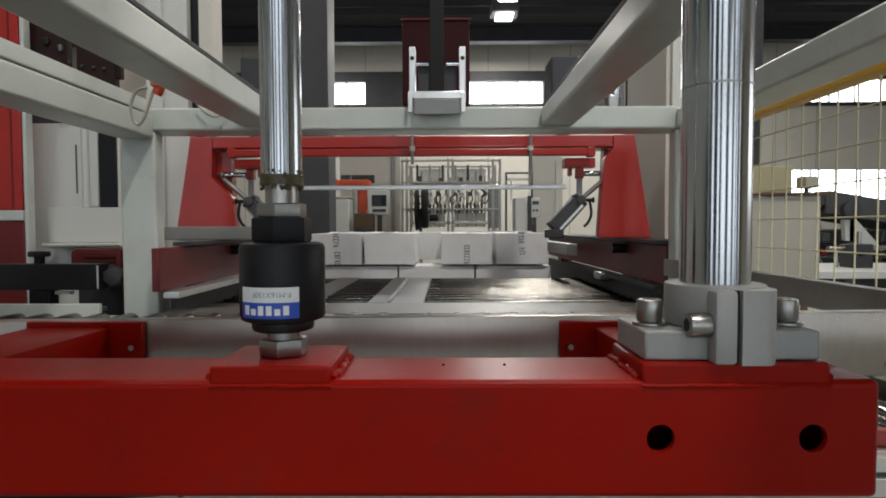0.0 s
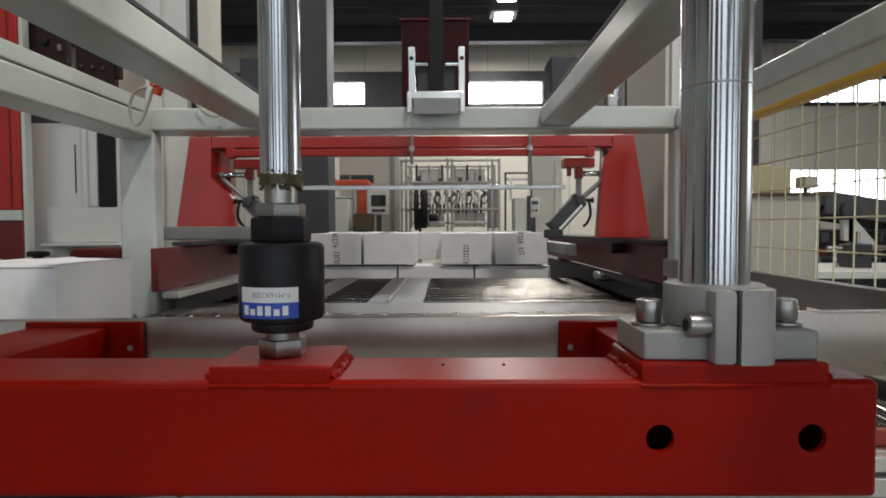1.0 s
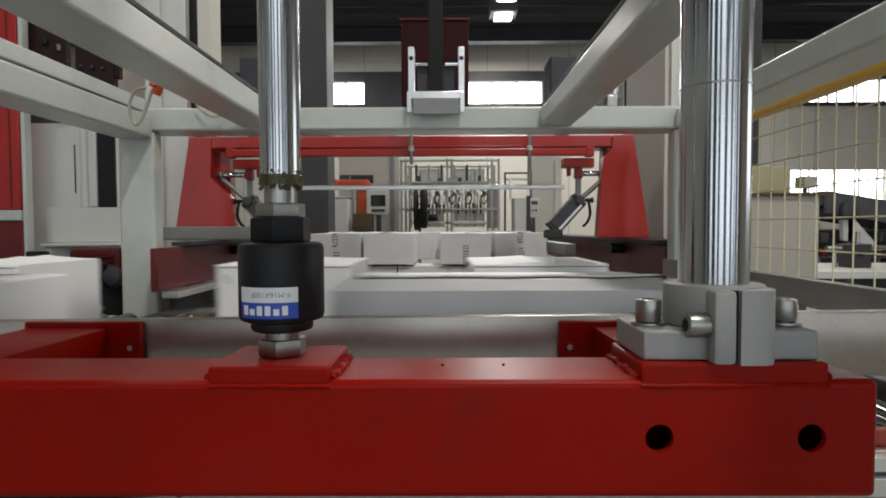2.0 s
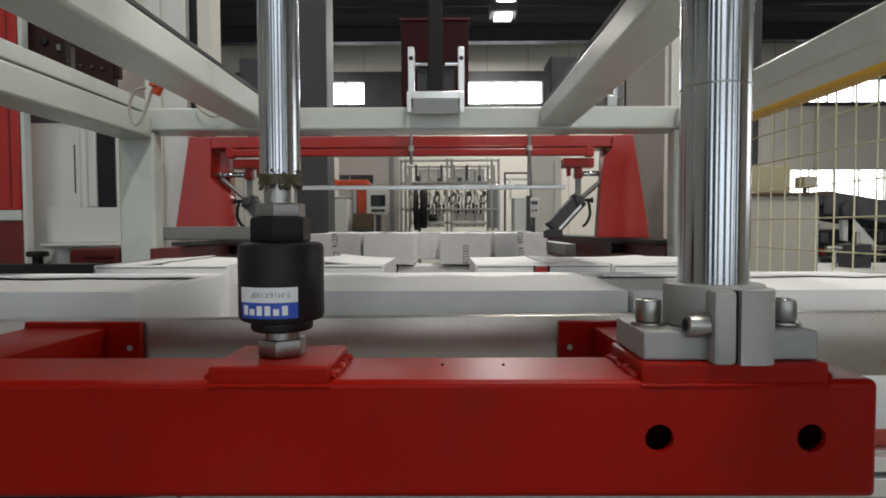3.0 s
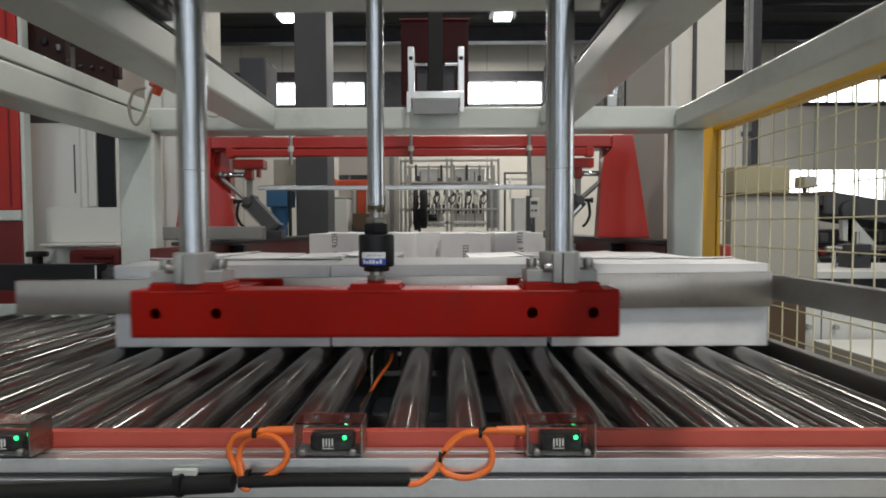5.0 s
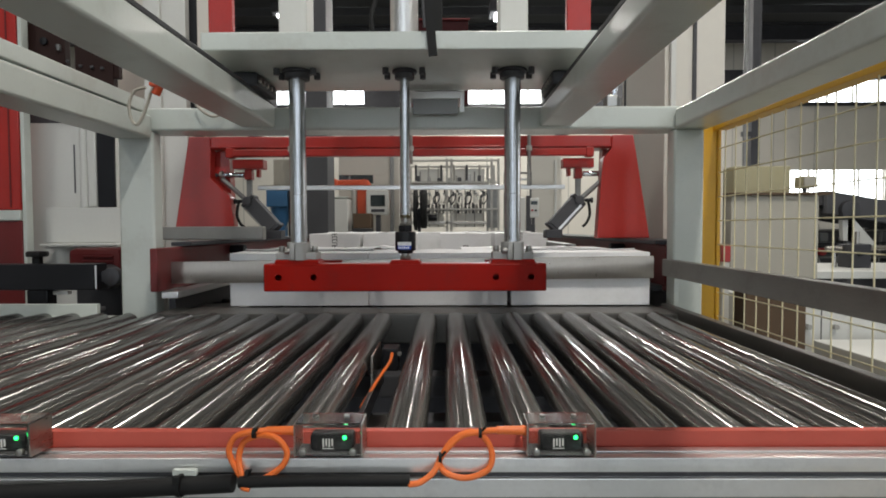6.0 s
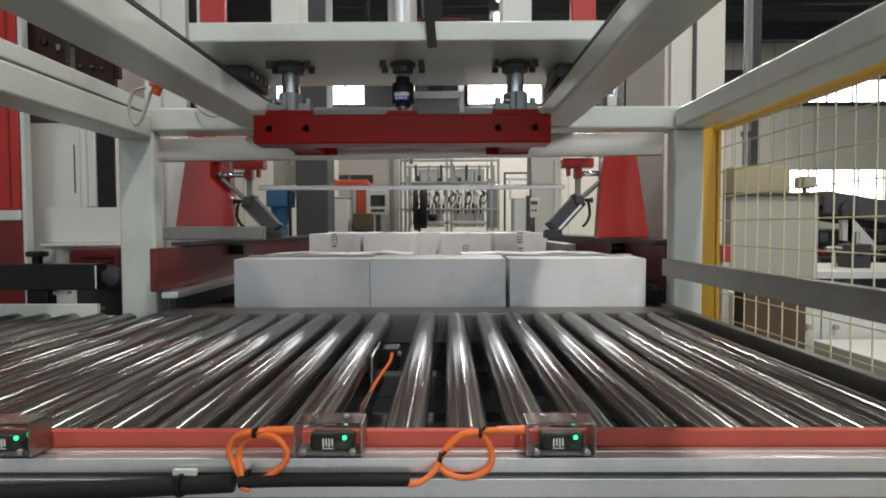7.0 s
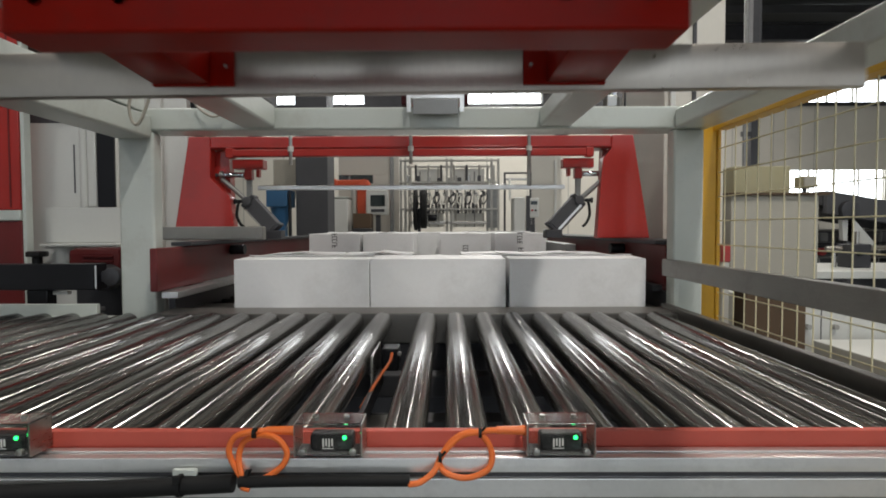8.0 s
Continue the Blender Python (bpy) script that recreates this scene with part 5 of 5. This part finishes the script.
def infeed_guide():
    g = empty("infeed_guide", -1.2, 1.62, H, "black adjustable infeed guide beam with a hand knob", "guide rail")
    part("beam", B(-0.9, 0.205, -0.03, 0.02, -0.172, -0.098, 0.003), BLACK, g)
    end = part("end_cap", B(0.2055, 0.213, -0.03, 0.02, -0.172, -0.098, 0.002), BLACK, g)
    part("edge_trim", B(0.209, 0.2135, -0.0325, -0.0302, -0.168, -0.102), ALU, end)
    part("slot", B(0.2128, 0.2142, -0.018, 0.008, -0.14, -0.128), BLACK, end)
    part("end_disc", R((0.245, -0.02, -0.135), (0.245, 0.01, -0.135), 0.026, 20, bevel=0.004), DARK, g)
    part("bridge", B(0.2145, 0.245, -0.012, 0.0, -0.15, -0.12), DARK, g)
    kn = part("knob", R((0.032, -0.01, -0.078), (0.032, -0.01, -0.062), 0.028, 8, bevel=0.004), RUBBER, g, "black star knob")
    part("knob_stem", R((0.032, -0.01, -0.0975), (0.032, -0.01, -0.0785), 0.013, 14), RUBBER, kn)
    part("post", B(0.005, 0.065, -0.02, 0.02, -0.225, -0.1725, 0.003), BLACK, g)
    part("strip", B(0.066, 0.11, 0.0, 0.02, -0.188, -0.178, 0.001), CABINET, g)
    part("cross_foot", B(-0.1, 0.2, -0.02, 0.03, -0.238, -0.2255, 0.002), GREYDARK, g)
    return g


infeed_guide()
tagged(part("infeed_lip", B(-3.6, -0.935, 1.504, 1.52, H - 0.262, H - 0.200, 0.003), WHITE), "off-white steel side lip of the infeed conveyor", "side plate")
tagged(part("stiffener_beam", B(-1.05, -0.625, 1.93, 1.965, H - 0.037, H + 0.008, 0.004), STEELGREY), "light grey steel stiffener beam across the leg foot", "beam")


# ---- air hoses under the left rail beam ----
def air_hose():
    h = empty("air_hose", -0.647, 1.20, H, "thin pale air hose looped from an orange fitting", "hose")
    part("hose", cable(bmesh.new(), [(0.016, 0.0, 0.298), (-0.008, 0.0, 0.290), (-0.020, 0.0, 0.262), (-0.016, 0.0, 0.232), (-0.006, 0.0, 0.220), (0.006, 0, 0.232), (0.018, 0, 0.262), (0.028, 0, 0.290), (0.036, 0, 0.299)], 0.0032, 8, 8), BEIGE, h)
    part("fitting", R((0.036, 0, 0.282), (0.045, 0, 0.302), 0.009, 10, bevel=0.002), ORANGE_R, h)
    part("clip", B(0.028, 0.05, -0.012, 0.012, 0.2985, 0.306, 0.001), ORANGE_R, h)
    part("mount", B(0.028, 0.12, -0.01, 0.01, 0.3065, 0.311, 0.001), WHITE, h)
    return h


air_hose()
h2 = empty("air_hose", -0.675, 1.585, H, "thin pale air hose drooping over the cross beam", "hose")
part("hose", cable(bmesh.new(), [(-0.02, 0.0, 0.346), (-0.005, -0.004, 0.33), (0.02, -0.006, 0.314), (0.04, -0.006, 0.312), (0.06, -0.002, 0.322), (0.075, 0.01, 0.341)], 0.0035, 8, 8), BEIGE, h2)


# ---- behind the table: columns, motor boxes, lift ----
simple("lift_column", "wide dark grey steel lift column", "column", [
    ("column", B(-1.06, -0.835, 4.0, 4.25, 0.02, 5.2, 0.006), GREYDARK),
    ("foot_plate", B(-1.12, -0.78, 3.95, 4.3, 0, 0.0195), DARK),
])
simple("lift_column", "narrow dark steel lift column", "column", [
    ("column", B(-0.40, -0.345, 4.2, 4.25, 3.0, 5.2, 0.004), DARK),
    ("cap", B(-0.42, -0.33, 4.18, 4.27, 2.98, 2.9995), DARK),
    ("roof_link", B(-0.39, -0.35, 4.205, 4.245, 5.2005, 5.95), DARK),
])
simple("hoist_motor", "red hoist drive housing hung from the roof, painted dark for its shade", "motor", [
    ("housing", B(-0.29, 0.145, 3.7, 4.1, H + 0.80, H + 1.34, 0.006), SHADED_MAROON),
    ("rim", B(-0.30, 0.155, 3.68, 3.6995, H + 1.335, H + 1.342, 0.001), SHADED_DEEPRED),
    ("hanger", B(-0.10, -0.04, 3.85, 3.95, H + 1.3405, 5.94), DARK),
])
for x in (-0.687, 0.412):
    simple("drive_box", "black drive box standing on the red portal", "motor", [
        ("body", B(x - 0.045, x + 0.05, 2.02, 2.16, H + 0.45, H + 0.605, 0.006), DARK),
        ("bracket", B(x - 0.02, x + 0.02, 2.03, 2.07, H + 0.3225, H + 0.4495, 0.003), DARK),
    ], "drive boxes")
simple("pipe_fitting", "small bright silver pipe fitting on the cross beam", "fitting", [
    ("block", B(0.455, 0.485, 1.62, 1.66, H + 0.341, H + 0.375, 0.003), ZINC),
    ("elbow", R((0.478, 1.64, H + 0.375), (0.482, 1.64, H + 0.405), 0.010, 12), CHROME),
    ("nut", R((0.495, 1.64, H + 0.341), (0.495, 1.64, H + 0.37), 0.010, 6), ZINC),
    ("wire", R((0.512, 1.64, H + 0.341), (0.512, 1.64, H + 0.45), 0.003, 6), BLACK),
])


# ---- far machines seen through the portal ----
def portal_view():
    Y = 7.0
    def X(p):
        return (p - 790) * Y / 1003.0
    def Z(p):
        return H + (404 - p) * Y / 1003.0
    simple("partition", "light beige machine-room partition with a dark window", "partition", [
        ("wall_lower", B(X(584), X(700), 7.6, 7.66, 0, Z(318), 0.003), WALLP),
        ("wall_upper", B(X(584), X(700), 7.6, 7.66, Z(302), Z(225), 0.003), WALLP),
        ("window", B(X(584), X(650), 7.62, 7.65, Z(318), Z(302)), SCREEN),
        ("wall_pier", B(X(650), X(700), 7.6, 7.66, Z(318), Z(302), 0.003), WALLP),
        ("corner_post", B(X(683), X(690), 7.55, 7.599, 0, Z(225), 0.004), GUIDE),
        ("window_bar", B(X(603), X(606), 7.605, 7.619, Z(318), Z(302)), GUIDE),
    ])
    simple("robot_arm", "orange industrial robot arm reaching over a bin", "robot", [
        ("upper_arm", B(X(588), X(652), Y, Y + 0.18, Z(331), Z(318), 0.02), ORANGE_R),
        ("fore_arm", prism(bmesh.new(), [(X(633), Z(331)), (X(655), Z(331)), (X(649), Z(360)), (X(646), Z(378)), (X(633), Z(378)), (X(632), Z(356))], "y", Y + 0.01, Y + 0.17), ORANGE_R),
        ("elbow", R((X(645), Y - 0.03, Z(327)), (X(645), Y + 0.2, Z(327)), 0.065, 18, bevel=0.01), ORANGE_R),
        ("wrist_tool", B(X(634), X(645), Y + 0.04, Y + 0.14, Z(384), Z(378.3), 0.01), GREYDARK),
        ("base", B(X(622), X(632), Y - 0.05, Y + 0.25, 0, Z(331.5), 0.03), STEELGREY),
        ("wrist", R((X(590), Y - 0.04, Z(324)), (X(590), Y + 0.2, Z(324)), 0.06, 16, bevel=0.01), ORANGE_R),
    ])
    simple("bin", "reddish brown cardboard bin", "bin", [
        ("bin", B(X(634), X(664), 6.6, 6.85, Z(404), Z(379), 0.01), BROWN),
        ("stand", B(X(634), X(664), 6.6, 6.85, 0, Z(404.3)), DARK),
    ])
    simple("white_housing", "pale grey machine housing in the distance", "machine", [
        ("body", B(X(586), X(624), 6.7, 7.0, 0, Z(353), 0.02), CABINET),
        ("lid", B(X(585), X(625), 6.69, 7.01, Z(352.8), Z(350), 0.01), WHITE),
    ])
    simple("operator_panel", "grey operator panel with a dark screen on a post", "control panel", [
        ("case", B(X(652), X(690), 6.8, 6.95, Z(381), Z(338), 0.02), CABINET),
        ("screen", B(X(660), X(685), 6.79, 6.7995, Z(366), Z(347), 0.004), SCREEN),
        ("button_strip", B(X(661), X(684), 6.792, 6.7995, Z(376), Z(371)), GREYDARK),
        ("post", B(X(668), X(676), 6.85, 6.9, 0, Z(381.3)), GREYDARK),
    ])
    fr = empty("filling_machine", X(790), 7.2, 0, "steel framed filling machine with rows of cylinders and hoses", "machine")
    def p(name, bm, mat):
        bmesh.ops.translate(bm, verts=bm.verts, vec=(-X(790), -7.2, 0))
        return part(name, bm, mat, fr)
    for x in (708, 716, 789, 797, 868, 880):
        for yy in (7.0, 7.7):
            p("frame_post", B(X(x), X(x + 4.2), yy, yy + 0.03, 0, Z(282), 0.002), STEELGREY)
    for z in (284, 322, 369):
        for yy in (7.0, 7.7):
            p("frame_rail", B(X(708), X(883), yy - 0.03, yy - 0.001, Z(z + 3.2), Z(z), 0.002), STEELGREY)
    for (x0, x1) in ((730, 785), (803, 864)):
        p("back_panel", B(X(x0), X(x1), 7.75, 7.77, Z(318), Z(289)), CABINET)
        p("lower_panel", B(X(x0), X(x1), 7.75, 7.77, Z(402), Z(374)), CABINET)
    r = random.Random(4)
    for k in range(16):
        x = 752 + 6.6 * k
        p("filling_head", R((X(x), 7.1, Z(378)), (X(x), 7.1, Z(362 - 3 * (k % 2))), 0.017, 10), GREYDARK if k % 2 else STEEL)
        p("hose", cable(bmesh.new(), [(X(x), 7.1, Z(362)), (X(x + r.uniform(-4, 4)), 7.08, Z(350)), (X(x + r.uniform(-8, 8)), 7.1, Z(341)), (X(x + r.uniform(-6, 6)), 7.2, Z(331))], 0.010, 6, 5), CABINET if k % 3 else RUBBER)
    for k in range(9):
        x = 720 + 18 * k
        p("valve", B(X(x), X(x + r.uniform(4, 9)), 7.05, 7.15, Z(322), Z(322 - r.uniform(5, 16)), 0.006), GREYDARK if k % 2 else ZINC)
    for k in range(6):
        x = 735 + 23 * k
        p("top_cylinder", R((X(x), 7.2, Z(318)), (X(x), 7.2, Z(290)), 0.014, 10), STEELGREY if k % 2 else GREYDARK)
    for k in range(9):
        x = 724 + 17 * k
        p("riser_tube", R((X(x), 7.45, Z(402)), (X(x), 7.45, Z(290 + 8 * (k % 3))), 0.009, 8), (STEELGREY, GUIDE, STEELGREY)[k % 3])
    for k in range(10):
        x = 728 + 14 * k
        p("clamp_head", B(X(x), X(x + 6), 7.05, 7.12, Z(347), Z(341 - 2 * (k % 2)), 0.004), DARK if k % 2 else GUIDE)
        p("white_hose", cable(bmesh.new(), [(X(x + 3), 7.0, Z(345)), (X(x - 3), 6.98, Z(352)), (X(x + 1), 6.98, Z(362)), (X(x + 8), 7.0, Z(352)), (X(x + 7), 7.02, Z(342))], 0.008, 6, 5), GREYDARK if k % 2 else WALLP)
    p("side_cover", B(X(864), X(884), 7.3, 7.34, Z(404), Z(330), 0.004), GUIDE)
    p("manifold", B(X(728), X(862), 7.08, 7.14, Z(328), Z(322.2), 0.005), STEEL)
    p("drip_tray", B(X(728), X(862), 7.0, 7.3, Z(397), Z(392), 0.005), STEEL)
    p("motor", R((X(758), 6.9, Z(386)), (X(774), 6.9, Z(386)), 0.04, 14, bevel=0.006), BLACK)
    simple("hose_reel", "black hose reels standing before the filling machine", "reel", [
        ("reel", R((X(735), 6.75, Z(372)), (X(741), 6.75, Z(372)), 0.25, 24, bevel=0.01), RUBBER),
        ("reel", R((X(747), 6.75, Z(370)), (X(757), 6.75, Z(370)), 0.24, 24, bevel=0.01), RUBBER),
        ("axle", R((X(730), 6.75, Z(372)), (X(760), 6.75, Z(372)), 0.02, 8), ZINC),
        ("stand", B(X(741.5), X(746.5), 6.72, 6.78, 0, Z(371)), DARK),
    ])
    simple("white_housing", "pale grey machine housing beside a dark post", "machine", [
        ("body", B(X(904), X(924), 6.7, 7.0, 0, Z(352), 0.02), CABINET),
        ("dark_post", B(X(925), X(931), 6.68, 6.74, 0, Z(350), 0.004), DARK),
        ("brace", B(X(931), X(940), 6.7, 6.73, 0, Z(398), 0.004), DARK),
    ])
    simple("operator_panel", "small grey push-button panel on a post", "control panel", [
        ("case", B(X(933), X(950), 6.85, 6.95, Z(386), Z(353), 0.01), CABINET),
        ("display", B(X(936), X(947), 6.84, 6.8495, Z(364), Z(358)), SCREEN),
        ("button", R((X(938), 6.83, Z(374)), (X(938), 6.8495, Z(374)), 0.012, 10), INKRED),
        ("button", R((X(944), 6.83, Z(374)), (X(944), 6.8495, Z(374)), 0.012, 10), BLACK),
        ("post", B(X(939), X(944), 6.9, 6.94, 0, Z(386.3)), GREYDARK),
    ])
    simple("door_frame", "pale grey steel framed doorway in the distance", "frame", [
        ("post", B(X(899), X(902.5), 7.5, 7.55, 0, Z(299), 0.004), GREYDARK),
        ("post", B(X(948), X(951), 7.5, 7.55, 0, Z(299), 0.004), GREYDARK),
        ("rail", B(X(902.6), X(947.9), 7.5, 7.55, Z(302), Z(299), 0.004), GREYDARK),
        ("rail", B(X(902.6), X(947.9), 7.5, 7.55, Z(314), Z(310), 0.004), ZINC),
        ("bright_bar", B(X(908), X(912), 7.48, 7.499, Z(352), Z(312), 0.004), CABINET),
    ])
    simple("partition", "white partition panels at the far side", "partition", [
        ("panel", B(X(952), X(1010), 7.6, 7.65, 0, Z(225), 0.003), WALLP),
        ("edge", B(X(996), X(1000), 7.56, 7.599, 0, Z(276), 0.003), CABINET),
    ])
    simple("blue_hopper", "dark blue steel hopper on a stand", "hopper", [
        ("bin", B(-1.24, -1.09, 3.9, 4.1, H + 0.15, H + 0.27, 0.008), BLUEP),
        ("chute", R((-1.165, 4.0, H + 0.02), (-1.165, 4.0, H + 0.1495), 0.04, 16, r2=0.075), BLUEP),
        ("stand", B(-1.20, -1.13, 3.96, 4.04, 0, H + 0.0195), BLUEP),
        ("pole", R((-1.075, 3.9, 0), (-1.075, 3.9, H + 0.26), 0.012, 10), BLACK),
    ])
    simple("pale_panel", "pale beige machine cover behind the hopper", "panel", [
        ("cover", B(-1.40, -1.07, 4.6, 4.64, H + 0.25, H + 0.56, 0.004), BEIGE),
        ("leg", B(-1.38, -1.33, 4.6, 4.64, 0, H + 0.2495), WHITE),
        ("leg", B(-1.12, -1.08, 4.6, 4.64, 0, H + 0.2495), WHITE),
    ])


portal_view()


# ---- movements ----
def motions():
    zl, zh = H - 0.1183, H + 0.2295
    head = [
        (0.0, 0.3146, zl), (4.3, 0.3146, zl), (4.4, 0.322, zl), (4.5, 0.368, zl), (4.6, 0.424, zl), (4.7, 0.511, zl),
        (5.0, 0.785, zl), (5.3, 1.035, zl), (5.6, 1.228, zl), (5.8, 1.302, zl), (6.0, 1.366, zl), (6.2, 1.395, zl),
        (6.3, 1.396, H - 0.056), (6.4, 1.397, H + 0.001), (6.5, 1.397, H + 0.0856), (6.6, 1.395, H + 0.169), (6.7, 1.391, H + 0.216), (6.8, 1.378, zh),
        (6.9, 1.350, zh), (7.0, 1.309, zh), (7.2, 1.152, zh), (7.4, 1.008, zh), (7.5, 0.940, zh),
        (7.6, 0.866, zh), (7.7, 0.796, zh), (7.8, 0.722, zh), (7.9, 0.645, zh), (8.0, 0.567, zh),
    ]
    # once lifted off, the head sags a little towards its plate
    walk(pusher, [(t, pose(PX, y, z, -2.4 * min(1.0, max(0.0, (t - 6.2) / 0.4)))) for t, y, z in head])
    walk(carriage, [(t, pose(PX, y, H)) for t, y, z in head])
    # cartons: slide in along the rollers, then are pushed over onto the table
    push = [(4.4, 0.600), (4.5, 0.618), (4.6, 0.677), (4.7, 0.761), (5.0, 1.035), (5.3, 1.285), (5.6, 1.478),
            (5.8, 1.552), (6.0, 1.617), (6.2, 1.645), (6.3, 1.648), (8.0, 1.648)]
    drop = {5.8: 0.0, 6.0: -0.004, 6.2: -0.019, 6.3: -0.0234, 8.0: -0.0234}

    def run(ob, slide, front, depth, row, drift=0.0):
        rows = [(t, pose(x, front + depth / 2, RT)) for t, x in slide]
        last = slide[-1][1]
        for t, y in push:
            yy = y if row == 0 else max(front, y + BW + 0.004)
            rows.append((t, pose(last + drift * min(1.0, max(0.0, (t - 4.5) / 1.1)), yy + depth / 2, RT + drop.get(t, 0.0))))
        walk(ob, rows)

    hb, hw = BL / 2, BW / 2
    # near row, by the right-hand end of each carton
    run(near_row[0], [(t, x - hb) for t, x in ((0.0, -1.95), (0.6, -1.35), (1.0, -0.95), (1.3, -0.50), (1.4, -0.405), (1.5, -0.292), (1.6, -0.19), (1.7, -0.08), (2.2, 0.48), (2.4, 0.594), (2.6, 0.594))], 0.60, BW, 0, -0.014)
    run(near_row[1], [(t, x - hb) for t, x in ((0.0, -2.6), (1.0, -1.7), (1.7, -0.95), (2.2, -0.30), (2.6, 0.16), (2.7, 0.193), (2.8, 0.193))], 0.60, BW, 0, -0.020)
    run(near_row[2], [(t, x - hb) for t, x in ((0.0, -3.2), (1.7, -1.75), (2.5, -0.90), (2.8, -0.575), (2.9, -0.43), (3.0, -0.335), (3.1, -0.226), (3.2, -0.208), (3.4, -0.207))], 0.60, BW, 0, -0.018)
    F = 1.04
    run(far_row[0], [(t, x - hw) for t, x in ((0.0, -1.19), (0.4, -1.001), (0.5, -0.942), (0.6, -0.905), (0.7, -0.853), (0.8, -0.810), (0.9, -0.757), (1.0, -0.722), (1.1, -0.650), (1.2, -0.583), (1.3, -0.46), (1.4, -0.355), (1.5, -0.255), (1.6, -0.165), (1.7, -0.04), (2.2, 0.46), (2.4, 0.552), (2.6, 0.552))], F, BD, 1)
    run(far_row[1], [(t, x - hw) for t, x in ((0.0, -1.75), (1.0, -1.02), (1.3, -0.82), (1.4, -0.772), (1.5, -0.722), (1.6, -0.672), (1.7, -0.57), (2.2, 0.08), (2.5, 0.30), (2.6, 0.30))], F, BD, 1)
    run(far_row[2], [(t, x - hw) for t, x in ((0.0, -2.3), (1.5, -1.20), (1.9, -0.90), (2.3, -0.42), (2.6, -0.13), (2.7, -0.115), (2.8, -0.115))], F, BD, 1)
    run(far_row[3], [(t, x - hw) for t, x in ((0.0, -2.9), (1.7, -1.55), (2.5, -0.85), (2.8, -0.568), (2.9, -0.440), (3.0, -0.403), (3.1, -0.381), (3.3, -0.381))], F, BD, 1)


motions()
